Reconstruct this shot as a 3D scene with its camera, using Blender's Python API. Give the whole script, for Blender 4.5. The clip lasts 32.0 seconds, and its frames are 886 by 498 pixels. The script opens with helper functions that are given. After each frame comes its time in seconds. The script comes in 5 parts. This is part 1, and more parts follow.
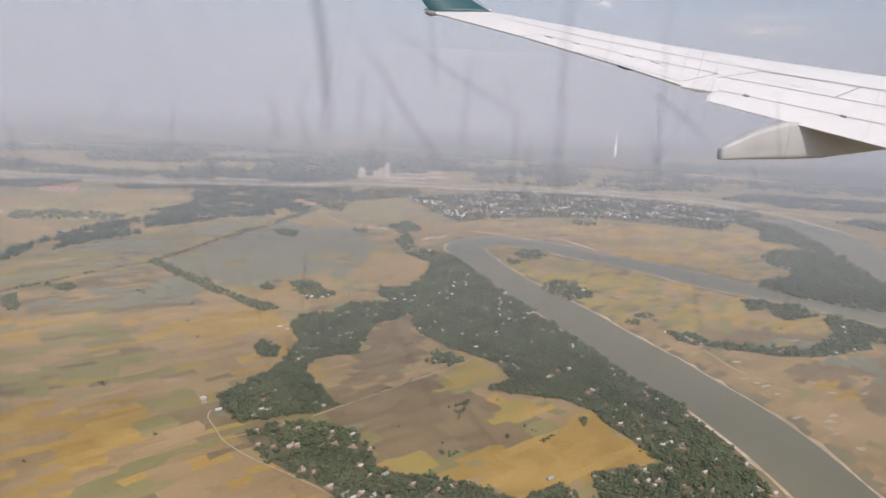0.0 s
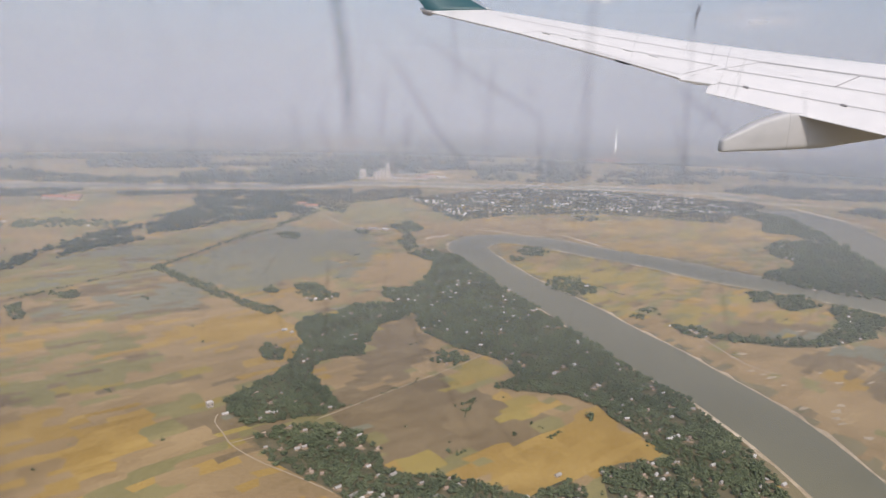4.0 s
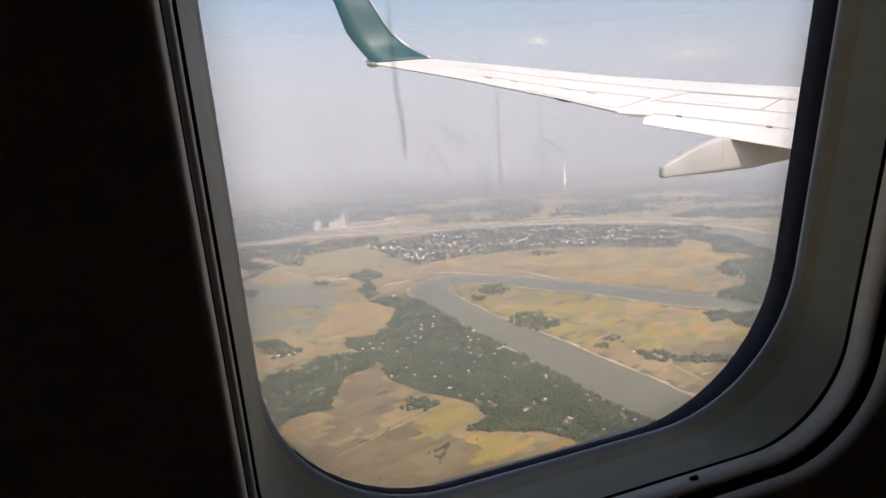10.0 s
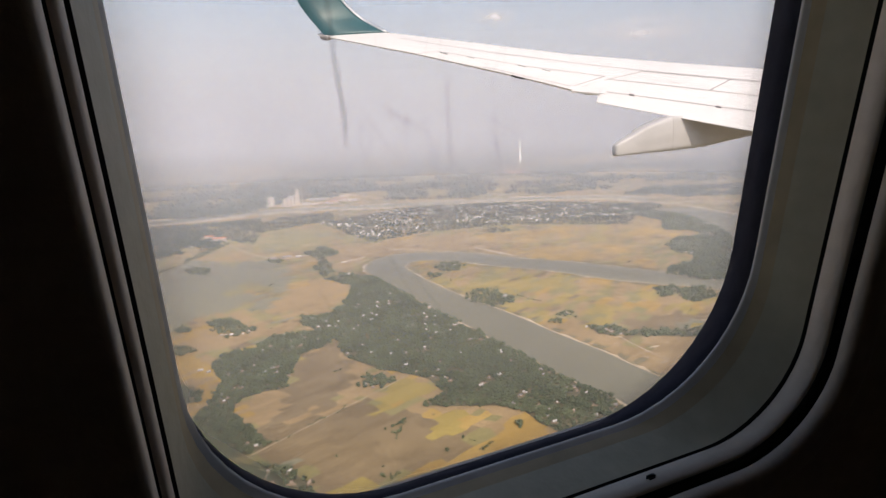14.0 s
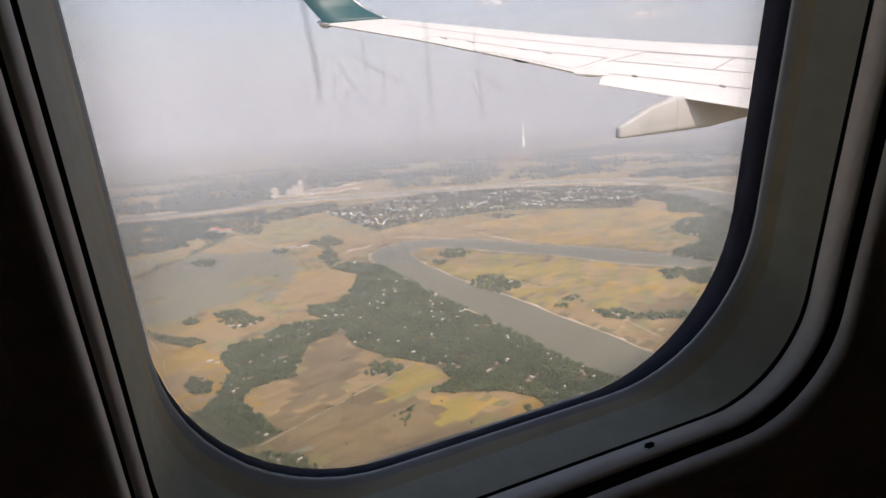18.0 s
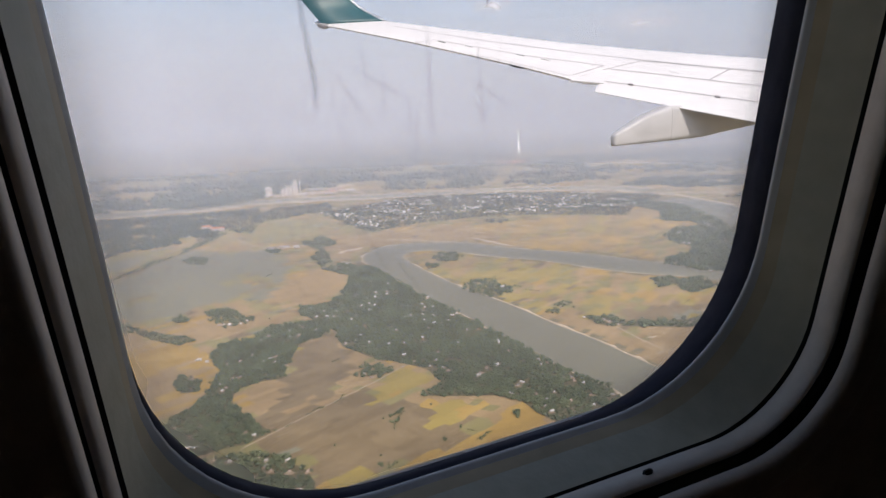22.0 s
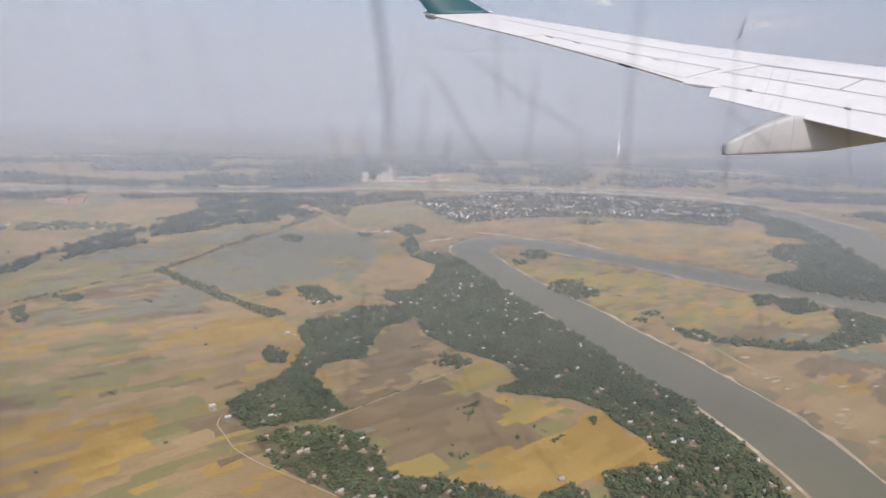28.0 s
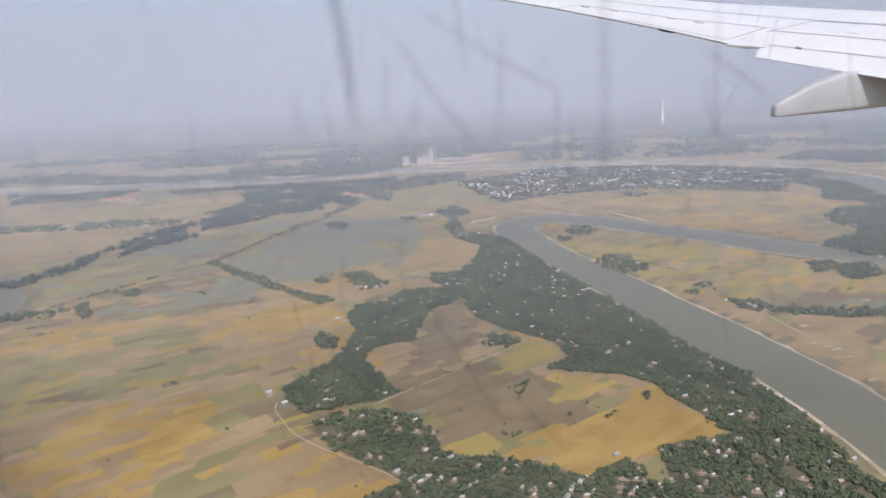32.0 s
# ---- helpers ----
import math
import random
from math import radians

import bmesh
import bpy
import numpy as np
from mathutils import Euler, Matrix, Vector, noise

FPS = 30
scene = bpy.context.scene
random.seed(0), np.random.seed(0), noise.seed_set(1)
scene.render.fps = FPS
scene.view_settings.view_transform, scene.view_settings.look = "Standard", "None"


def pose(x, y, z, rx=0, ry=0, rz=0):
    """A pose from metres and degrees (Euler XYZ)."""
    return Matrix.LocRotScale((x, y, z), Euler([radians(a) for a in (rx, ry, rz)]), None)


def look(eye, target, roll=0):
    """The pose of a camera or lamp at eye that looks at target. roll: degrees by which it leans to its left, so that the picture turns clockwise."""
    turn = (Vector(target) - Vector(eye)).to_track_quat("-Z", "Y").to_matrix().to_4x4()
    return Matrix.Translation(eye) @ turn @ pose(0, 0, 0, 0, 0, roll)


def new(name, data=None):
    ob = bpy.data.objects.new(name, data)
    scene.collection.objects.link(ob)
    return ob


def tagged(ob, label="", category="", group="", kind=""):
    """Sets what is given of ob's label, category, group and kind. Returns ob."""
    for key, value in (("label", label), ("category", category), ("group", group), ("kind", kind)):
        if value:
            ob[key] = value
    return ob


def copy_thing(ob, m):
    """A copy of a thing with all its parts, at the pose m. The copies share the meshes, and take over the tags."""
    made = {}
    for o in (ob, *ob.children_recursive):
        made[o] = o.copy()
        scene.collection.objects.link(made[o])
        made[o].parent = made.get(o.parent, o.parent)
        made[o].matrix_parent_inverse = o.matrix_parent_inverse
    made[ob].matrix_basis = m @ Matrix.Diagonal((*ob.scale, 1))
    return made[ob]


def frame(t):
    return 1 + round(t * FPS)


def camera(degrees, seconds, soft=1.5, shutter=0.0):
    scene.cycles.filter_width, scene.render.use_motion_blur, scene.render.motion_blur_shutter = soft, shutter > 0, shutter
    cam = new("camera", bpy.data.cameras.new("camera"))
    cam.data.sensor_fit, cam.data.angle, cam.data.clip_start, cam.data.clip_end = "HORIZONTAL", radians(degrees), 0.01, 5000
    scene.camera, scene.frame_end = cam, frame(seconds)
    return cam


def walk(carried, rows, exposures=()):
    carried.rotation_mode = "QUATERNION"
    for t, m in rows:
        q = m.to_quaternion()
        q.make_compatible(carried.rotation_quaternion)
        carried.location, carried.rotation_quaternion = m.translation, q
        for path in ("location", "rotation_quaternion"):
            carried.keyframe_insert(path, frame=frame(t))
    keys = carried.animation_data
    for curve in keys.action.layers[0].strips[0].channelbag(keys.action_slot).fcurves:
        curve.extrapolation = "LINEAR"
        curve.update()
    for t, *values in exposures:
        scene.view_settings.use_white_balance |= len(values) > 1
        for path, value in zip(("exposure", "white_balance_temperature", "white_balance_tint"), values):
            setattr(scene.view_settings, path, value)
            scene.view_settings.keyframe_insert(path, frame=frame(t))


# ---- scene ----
from collections import defaultdict

# ---------------- camera, held by hand inside the cabin, close to the window ----------------
cam = camera(68.9, 32.0, soft=1.5)
HEIGHT = 137.0          # the eye above the fields
AHEAD_X = 47.4          # how far along its way the aircraft hangs over the plain
RIG = pose(AHEAD_X, 0, HEIGHT, -1.09, 0.88, -0.55)
# seconds, metres from the mean eye (ahead, outboard, up), degrees of yaw, pitch and roll
ROWS = [
    (0.0, 0.039, 0.111, 0.009, -15.55, -11.38, 3.75),
    (0.5, 0.038, 0.111, 0.008, -15.42, -10.87, 3.69),
    (1.0, 0.037, 0.111, 0.008, -14.50, -11.44, 2.29),
    (1.5, 0.036, 0.113, 0.008, -17.32, -10.01, 4.60),
    (2.0, 0.035, 0.114, 0.008, -14.56, -10.39, 4.17),
    (2.5, 0.035, 0.116, 0.010, -16.91, -10.99, 5.04),
    (4.5, 0.036, 0.113, 0.009, -15.37, -11.52, 1.46),
    (5.0, 0.036, 0.110, 0.007, -16.82, -11.06, 0.37),
    (5.5, 0.027, 0.087, 0.008, -17.66, -10.41, 1.15),
    (6.0, 0.021, 0.024, 0.020, -18.28, -6.86, 0.49),
    (6.5, 0.015, 0.024, 0.019, -20.06, -5.81, -0.02),
    (7.0, 0.006, -0.011, 0.012, -19.69, -7.54, -0.54),
    (7.5, 0.005, -0.031, -0.000, -18.74, -6.93, -1.38),
    (8.0, 0.001, -0.040, 0.002, -20.42, -7.54, -1.53),
    (8.5, 0.000, -0.039, 0.002, -20.74, -7.37, -1.13),
    (9.0, -0.000, -0.037, 0.003, -20.76, -7.35, -1.00),
    (9.5, -0.008, -0.039, 0.004, -21.39, -7.09, -0.43),
    (10.0, -0.024, -0.034, 0.005, -18.95, -7.56, -1.66),
    (10.5, -0.031, -0.026, 0.007, -17.50, -6.99, -0.55),
    (11.0, -0.038, -0.018, 0.010, -18.33, -7.94, -0.88),
    (11.5, -0.035, -0.018, 0.010, -19.74, -8.65, -1.31),
    (12.0, -0.032, -0.019, 0.010, -19.80, -8.09, -1.42),
    (12.5, -0.023, -0.021, 0.008, -22.46, -7.99, -1.54),
    (13.0, -0.014, -0.024, 0.006, -24.38, -7.60, -1.53),
    (13.5, -0.016, -0.017, 0.008, -25.42, -8.99, -1.32),
    (14.0, -0.013, -0.015, 0.008, -22.84, -9.70, -1.14),
    (14.5, -0.011, -0.019, 0.006, -24.57, -8.78, -0.28),
    (16.5, -0.010, -0.022, 0.005, -23.85, -8.89, -1.66),
    (17.0, -0.007, -0.019, 0.000, -22.97, -9.38, -1.71),
    (17.5, -0.004, -0.014, -0.002, -22.58, -9.92, -2.07),
    (18.0, -0.002, -0.009, -0.004, -22.35, -10.83, -2.41),
    (18.5, -0.006, -0.005, -0.000, -22.44, -10.32, -1.00),
    (19.0, -0.011, 0.000, 0.004, -22.28, -11.15, 0.33),
    (19.5, -0.010, -0.001, 0.003, -22.57, -11.23, -0.34),
    (20.0, -0.006, -0.005, 0.001, -23.52, -10.19, -0.40),
    (20.5, -0.007, -0.004, 0.001, -23.73, -10.06, -0.53),
    (21.0, -0.007, -0.004, 0.002, -23.85, -9.72, -0.10),
    (21.5, -0.004, -0.002, -0.000, -23.60, -9.95, -0.43),
    (22.0, 0.000, 0.000, 0.000, -23.00, -10.56, -1.02),
    (22.5, 0.013, 0.024, 0.007, -21.44, -10.01, -0.96),
    (23.0, 0.048, 0.073, 0.018, -17.79, -9.99, -0.29),
    (23.5, 0.049, 0.091, 0.017, -14.15, -11.47, -0.09),
    (24.0, 0.050, 0.099, 0.016, -12.95, -12.65, 0.15),
    (24.5, 0.045, 0.106, 0.011, -12.56, -12.73, 0.42),
    (25.0, 0.041, 0.110, 0.006, -13.42, -13.89, 0.51),
    (25.5, 0.038, 0.108, 0.006, -13.62, -12.56, 0.47),
    (26.0, 0.036, 0.111, 0.006, -14.07, -12.43, 1.66),
    (26.5, 0.035, 0.113, 0.007, -15.37, -10.77, 1.84),
    (28.5, 0.030, 0.120, 0.012, -15.07, -11.77, 2.47),
    (29.0, 0.030, 0.120, 0.012, -15.54, -12.38, 2.33),
    (29.5, 0.031, 0.117, 0.011, -15.46, -12.37, 1.79),
    (30.0, 0.033, 0.115, 0.009, -15.11, -12.27, 1.01),
    (30.5, 0.034, 0.115, 0.008, -14.21, -11.52, 0.21),
    (31.0, 0.038, 0.112, 0.009, -13.14, -12.89, -1.46),
    (31.5, 0.040, 0.115, 0.009, -12.18, -12.57, -1.09),
    (32.0, 0.042, 0.118, 0.009, -11.09, -12.92, -1.23),
]
walk(cam, [(t, RIG @ pose(x, y, z, 0, 0, yaw) @ pose(0, 0, 0, 90 + pitch) @ pose(0, 0, 0, 0, 0, roll))
           for t, x, y, z, yaw, pitch, roll in ROWS],
     [(0, -0.08, 6650, 10), (5, -0.06, 6550, 10), (7, 0.02, 6700, 10), (9, 0.18, 6850, 10), (12, 0.19, 7250, 12), (19, 0.18, 7050, 12), (21, 0.14, 6750, 11),
      (22, 0.13, 6650, 11), (24, -0.07, 6550, 10), (26, -0.05, 6550, 10), (29, -0.04, 6300, 10), (32, -0.02, 6100, 10)])

# ---------------- daylight ----------------
SUN = Vector((-0.05, -0.58, 0.81)).normalized()
world = bpy.data.worlds.new("sky")
scene.world = world
world.use_nodes = True
wn = world.node_tree
sky = wn.nodes.new("ShaderNodeTexSky")
sky.sky_type = "NISHITA"
sky.sun_disc = False
sky.sun_elevation = math.asin(SUN.z)
sky.sun_rotation = math.atan2(SUN.x, SUN.y)
sky.air_density, sky.dust_density, sky.ozone_density, sky.altitude = 1.0, 3.0, 1.5, 200
wn.nodes["Background"].inputs[1].default_value = 0.15
wn.links.new(sky.outputs[0], wn.nodes["Background"].inputs[0])
sun = new("sun", bpy.data.lights.new("sun", "SUN"))
sun.data.energy, sun.data.angle, sun.data.color = 2.75, radians(0.6), (1.0, 0.93, 0.83)
sun.matrix_world = look((0, 0, 300), Vector((0, 0, 300)) - SUN)

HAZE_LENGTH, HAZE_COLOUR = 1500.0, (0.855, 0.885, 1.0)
FAIR_TIP = (7.50, -0.84, -0.36)
FAIRING = [(-.012, .012, .05, .01), (-.006, .035, .075, .038), (0, .05, .092, .055), (.03, .065, .115, .066), (.3, .10, .25, .05), (.5, .125, .36, .04), (.95, .165, .51, .013), (1.6, .19, .54, -.035), (2.0, .19, .53, -.10), (2.6, .18, .52, -.19), (3.4, .1, .5, -.30)]  # along, half width, top, bottom

# ---------------- materials ----------------
def mat(name, dark, light, rough=0.8, metal=0.0, fine=3.0, coarse=0.2, bump=0.0, island=0.0, spec=0.3, space="Object", stretch=(1, 1, 1), each=0.0):
    """Two-scale variation between two colours; island adds a shade per piece, each one per object."""
    m = bpy.data.materials.new(name)
    m.use_nodes = True
    nt = m.node_tree
    b = nt.nodes["Principled BSDF"]
    co = nt.nodes.new("ShaderNodeTexCoord")
    mp = nt.nodes.new("ShaderNodeMapping")
    mp.inputs["Scale"].default_value = stretch
    nt.links.new(co.outputs[space], mp.inputs[0])
    na, nb = nt.nodes.new("ShaderNodeTexNoise"), nt.nodes.new("ShaderNodeTexNoise")
    na.inputs["Scale"].default_value, nb.inputs["Scale"].default_value = fine, coarse
    na.inputs["Detail"].default_value, nb.inputs["Detail"].default_value = 5, 3
    for n in (na, nb):
        nt.links.new(mp.outputs[0], n.inputs["Vector"])
    add = nt.nodes.new("ShaderNodeMath")
    add.operation = "ADD"
    nt.links.new(na.outputs[0], add.inputs[0])
    nt.links.new(nb.outputs[0], add.inputs[1])
    fac = add.outputs[0]
    if island or each:
        ge = nt.nodes.new("ShaderNodeNewGeometry" if island else "ShaderNodeObjectInfo")
        source, island = ge.outputs["Random Per Island" if island else "Random"], island or each
        mu = nt.nodes.new("ShaderNodeMath")
        mu.operation = "MULTIPLY_ADD"
        mu.inputs[1].default_value = island
        nt.links.new(source, mu.inputs[0])
        nt.links.new(fac, mu.inputs[2])
        fac = mu.outputs[0]
    rm = nt.nodes.new("ShaderNodeMapRange")
    rm.inputs["From Min"].default_value, rm.inputs["From Max"].default_value = 0.7 + island * 0.15, 1.3 + island * 0.85
    nt.links.new(fac, rm.inputs[0])
    mx = nt.nodes.new("ShaderNodeMix")
    mx.data_type = "RGBA"
    mx.inputs[6].default_value, mx.inputs[7].default_value = (*dark, 1), (*light, 1)
    nt.links.new(rm.outputs[0], mx.inputs[0])
    nt.links.new(mx.outputs[2], b.inputs["Base Color"])
    b.inputs["Roughness"].default_value, b.inputs["Metallic"].default_value = rough, metal
    b.inputs["Specular IOR Level"].default_value = spec
    if bump:
        bp = nt.nodes.new("ShaderNodeBump")
        bp.inputs["Strength"].default_value, bp.inputs["Distance"].default_value = bump, 0.02
        nt.links.new(na.outputs[0], bp.inputs["Height"])
        nt.links.new(bp.outputs[0], b.inputs["Normal"])
    return m


def veil(name, colour, alpha, gradient=None, noise_scale=0, translucent=0.5, shine=0.0):
    """A thin see-through layer: haze, smoke, smears. gradient: points of an alpha ramp along the object's z."""
    m = bpy.data.materials.new(name)
    m.use_nodes = True
    nt = m.node_tree
    nt.nodes.remove(nt.nodes["Principled BSDF"])
    out = nt.nodes["Material Output"]
    df, tl, tr = nt.nodes.new("ShaderNodeBsdfDiffuse"), nt.nodes.new("ShaderNodeBsdfTranslucent"), nt.nodes.new("ShaderNodeBsdfTransparent")
    df.inputs[0].default_value = tl.inputs[0].default_value = (*colour, 1)
    m1, m2 = nt.nodes.new("ShaderNodeMixShader"), nt.nodes.new("ShaderNodeMixShader")
    m1.inputs[0].default_value = translucent
    nt.links.new(df.outputs[0], m1.inputs[1])
    nt.links.new(tl.outputs[0], m1.inputs[2])
    nt.links.new(tr.outputs[0], m2.inputs[1])
    nt.links.new(m1.outputs[0], m2.inputs[2])
    m2.inputs[0].default_value = alpha
    co = nt.nodes.new("ShaderNodeTexCoord")
    fac = None
    if gradient:
        sp = nt.nodes.new("ShaderNodeSeparateXYZ")
        nt.links.new(co.outputs["Object"], sp.inputs[0])
        for z0, z1, a0, a1 in gradient:
            r = nt.nodes.new("ShaderNodeMapRange")
            r.interpolation_type = "SMOOTHSTEP" if a1 < a0 else "LINEAR"
            for k, v in zip(("From Min", "From Max", "To Min", "To Max"), (z0, z1, a0, a1)):
                r.inputs[k].default_value = v
            nt.links.new(sp.outputs[2], r.inputs[0])
            if fac is None:
                fac = r.outputs[0]
            else:
                mu = nt.nodes.new("ShaderNodeMath")
                mu.operation = "MULTIPLY"
                nt.links.new(fac, mu.inputs[0])
                nt.links.new(r.outputs[0], mu.inputs[1])
                fac = mu.outputs[0]
    if noise_scale:
        no = nt.nodes.new("ShaderNodeTexNoise")
        no.inputs["Scale"].default_value, no.inputs["Detail"].default_value = noise_scale, 4
        nt.links.new(co.outputs["Object"], no.inputs["Vector"])
        r = nt.nodes.new("ShaderNodeMapRange")
        for k, v in zip(("From Min", "From Max", "To Min", "To Max"), (0.35, 0.7, 0.35, 1.0)):
            r.inputs[k].default_value = v
        nt.links.new(no.outputs[0], r.inputs[0])
        mu = nt.nodes.new("ShaderNodeMath")
        mu.operation = "MULTIPLY"
        nt.links.new(r.outputs[0], mu.inputs[0])
        if fac is None:
            mu.inputs[1].default_value = alpha
        else:
            nt.links.new(fac, mu.inputs[1])
        fac = mu.outputs[0]
    if fac is not None:
        nt.links.new(fac, m2.inputs[0])
    last = m2.outputs[0]
    if shine:
        gl, m3 = nt.nodes.new("ShaderNodeBsdfGlossy"), nt.nodes.new("ShaderNodeMixShader")
        gl.inputs["Roughness"].default_value = 0.02
        m3.inputs[0].default_value = shine
        nt.links.new(last, m3.inputs[1])
        nt.links.new(gl.outputs[0], m3.inputs[2])
        last = m3.outputs[0]
    nt.links.new(last, out.inputs[0])
    return m


M_GROUND = mat("dry_field_earth", (0.155, 0.132, 0.080), (0.275, 0.225, 0.132), 0.95, fine=0.03, coarse=0.004, spec=0.1)
M_FIELD = [
    mat("golden_rice", (0.272, 0.170, 0.052), (0.465, 0.312, 0.106), 0.95, fine=0.8, coarse=0.03, island=0.3, spec=0.1, stretch=(0.8, 1, 1)),
    mat("tan_stubble", (0.240, 0.165, 0.084), (0.400, 0.285, 0.155), 0.95, fine=0.8, coarse=0.03, island=0.3, spec=0.1, stretch=(0.8, 1, 1)),
    mat("olive_paddy", (0.190, 0.165, 0.078), (0.310, 0.262, 0.120), 0.95, fine=0.8, coarse=0.03, island=0.3, spec=0.1, stretch=(0.8, 1, 1)),
    mat("brown_mud", (0.152, 0.112, 0.064), (0.268, 0.198, 0.114), 0.9, fine=0.7, coarse=0.03, island=0.3, spec=0.15, stretch=(0.8, 1, 1)),
    mat("wet_grey_field", (0.165, 0.158, 0.110), (0.240, 0.222, 0.152), 0.75, fine=0.12, coarse=0.014, island=0.3, spec=0.2),
    mat("yellow_green_rice", (0.25, 0.188, 0.062), (0.385, 0.292, 0.098), 0.95, fine=0.8, coarse=0.03, island=0.3, spec=0.1, stretch=(0.8, 1, 1)),
]
M_WATER = mat("muddy_river_water", (0.160, 0.147, 0.094), (0.198, 0.181, 0.119), 0.5, fine=0.02, coarse=0.004, spec=0.35)
M_SAND = mat("pale_sand_bank", (0.34, 0.26, 0.17), (0.66, 0.54, 0.39), 0.95, fine=0.25, coarse=0.03, spec=0.1)
M_ROAD = mat("pale_dirt_road", (0.33, 0.26, 0.18), (0.46, 0.37, 0.26), 0.95, fine=0.3, coarse=0.03, spec=0.1)
M_YARD = mat("trodden_yard_earth", (0.23, 0.165, 0.110), (0.42, 0.32, 0.225), 0.95, fine=0.8, coarse=0.1, spec=0.1)
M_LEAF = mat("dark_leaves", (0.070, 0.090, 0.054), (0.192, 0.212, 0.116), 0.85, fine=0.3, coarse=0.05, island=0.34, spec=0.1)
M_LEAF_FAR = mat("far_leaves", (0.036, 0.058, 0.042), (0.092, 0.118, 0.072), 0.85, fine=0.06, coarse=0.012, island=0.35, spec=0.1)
# woodland floor: the shade below the trees is put into its dark colour
M_UNDER = mat("undergrowth_painted_shade", (0.075, 0.075, 0.045), (0.19, 0.155, 0.095), 0.95, fine=0.5, coarse=0.07, spec=0.1)
M_BARK = mat("grey_bark", (0.08, 0.06, 0.045), (0.16, 0.12, 0.09), 0.9, fine=3, coarse=0.5)
M_TIN = mat("weathered_tin_roof", (0.20, 0.175, 0.155), (0.66, 0.62, 0.58), 0.55, 0.0, fine=1.5, coarse=0.2, each=1.2)
M_RUST = mat("rusty_tin_roof", (0.20, 0.13, 0.095), (0.50, 0.38, 0.30), 0.7, fine=1.5, coarse=0.2, each=1.0)
M_PLASTER = mat("pale_plaster", (0.34, 0.28, 0.23), (0.56, 0.49, 0.42), 0.9, fine=1.0, coarse=0.1)
M_TERRA = mat("red_brick_roof", (0.42, 0.17, 0.11), (0.58, 0.27, 0.18), 0.85, fine=1.0, coarse=0.1)
M_CONC = mat("grey_concrete", (0.25, 0.21, 0.18), (0.90, 0.85, 0.80), 0.85, fine=0.5, coarse=0.05, each=1.0)
M_FARHOUSE = mat("pale_walls_and_tin", (0.22, 0.17, 0.145), (0.92, 0.86, 0.80), 0.7, fine=0.3, coarse=0.05, island=0.9)
M_TAN = mat("tan_concrete", (0.46, 0.39, 0.34), (0.64, 0.56, 0.50), 0.85, fine=0.5, coarse=0.05)
M_DARKWIN = mat("dark_window_opening", (0.03, 0.035, 0.04), (0.07, 0.075, 0.08), 0.3, fine=2, coarse=0.3)
M_WING = mat("white_wing_paint", (0.69, 0.665, 0.665), (0.79, 0.76, 0.76), 0.38, fine=5, coarse=0.7, spec=0.4)
# greyed so the fairing's near side looks shaded; access panels share it
M_FAIR = mat("fairing_paint_shade_grey", (0.47, 0.455, 0.46), (0.57, 0.555, 0.56), 0.45, fine=6, coarse=1.2, spec=0.4)
M_SEAM = mat("dark_panel_sealant", (0.27, 0.25, 0.26), (0.42, 0.40, 0.40), 0.7, fine=8, coarse=1)
M_TEAL = mat("teal_winglet_paint", (0.014, 0.072, 0.088), (0.026, 0.104, 0.122), 0.45, fine=5, coarse=0.7, spec=0.5)
M_LE = mat("bare_leading_edge", (0.45, 0.46, 0.50), (0.58, 0.59, 0.62), 0.35, 0.5, fine=5, coarse=0.7)
M_PANEL = mat("grey_sidewall_plastic", (0.50, 0.425, 0.345), (0.60, 0.51, 0.415), 0.55, fine=120, coarse=8, bump=0.05)
M_REVEAL = mat("grey_green_reveal_plastic", (0.40, 0.375, 0.275), (0.49, 0.46, 0.345), 0.5, fine=90, coarse=9, bump=0.05)
M_SEAL = mat("dark_rubber_seal", (0.030, 0.030, 0.042), (0.046, 0.046, 0.062), 0.7, fine=90, coarse=12, spec=0.05)
M_BAND = mat("brownish_reveal_band", (0.42, 0.35, 0.23), (0.52, 0.43, 0.28), 0.5, fine=90, coarse=9)
M_LIP = mat("pale_grey_lip", (0.50, 0.49, 0.46), (0.60, 0.585, 0.55), 0.5, fine=90, coarse=9)
M_GAP = mat("black_gap", (0.006, 0.006, 0.006), (0.012, 0.012, 0.012), 0.8, fine=60, coarse=8)
M_SKIN = mat("white_fuselage_skin", (0.70, 0.70, 0.69), (0.80, 0.80, 0.79), 0.4, fine=6, coarse=1)
M_PANE = veil("scuffed_window_pane", (0.80, 0.80, 0.86), 0.10, noise_scale=14, shine=0.02)


# ---------------- building helpers ----------------
def mesh_object(name, verts, faces, material, parent=None, smooth=False):
    me = bpy.data.meshes.new(name)
    me.from_pydata([tuple(v) for v in verts], [], [tuple(f) for f in faces])
    for mm in material if isinstance(material, (list, tuple)) else (material,):
        me.materials.append(mm)
    if smooth:
        me.polygons.foreach_set("use_smooth", [True] * len(me.polygons))
    me.update()
    ob = new(name, me)
    if parent:
        ob.parent = parent
    return ob


def part(name, bm, material, parent, label="", smooth=False):
    me = bpy.data.meshes.new(name)
    bmesh.ops.recalc_face_normals(bm, faces=bm.faces)
    bm.to_mesh(me)
    bm.free()
    me.materials.append(material)
    if smooth:
        me.polygons.foreach_set("use_smooth", [True] * len(me.polygons))
    ob = new(name, me)
    ob.parent = parent
    if label:
        ob["label"] = label
    return ob


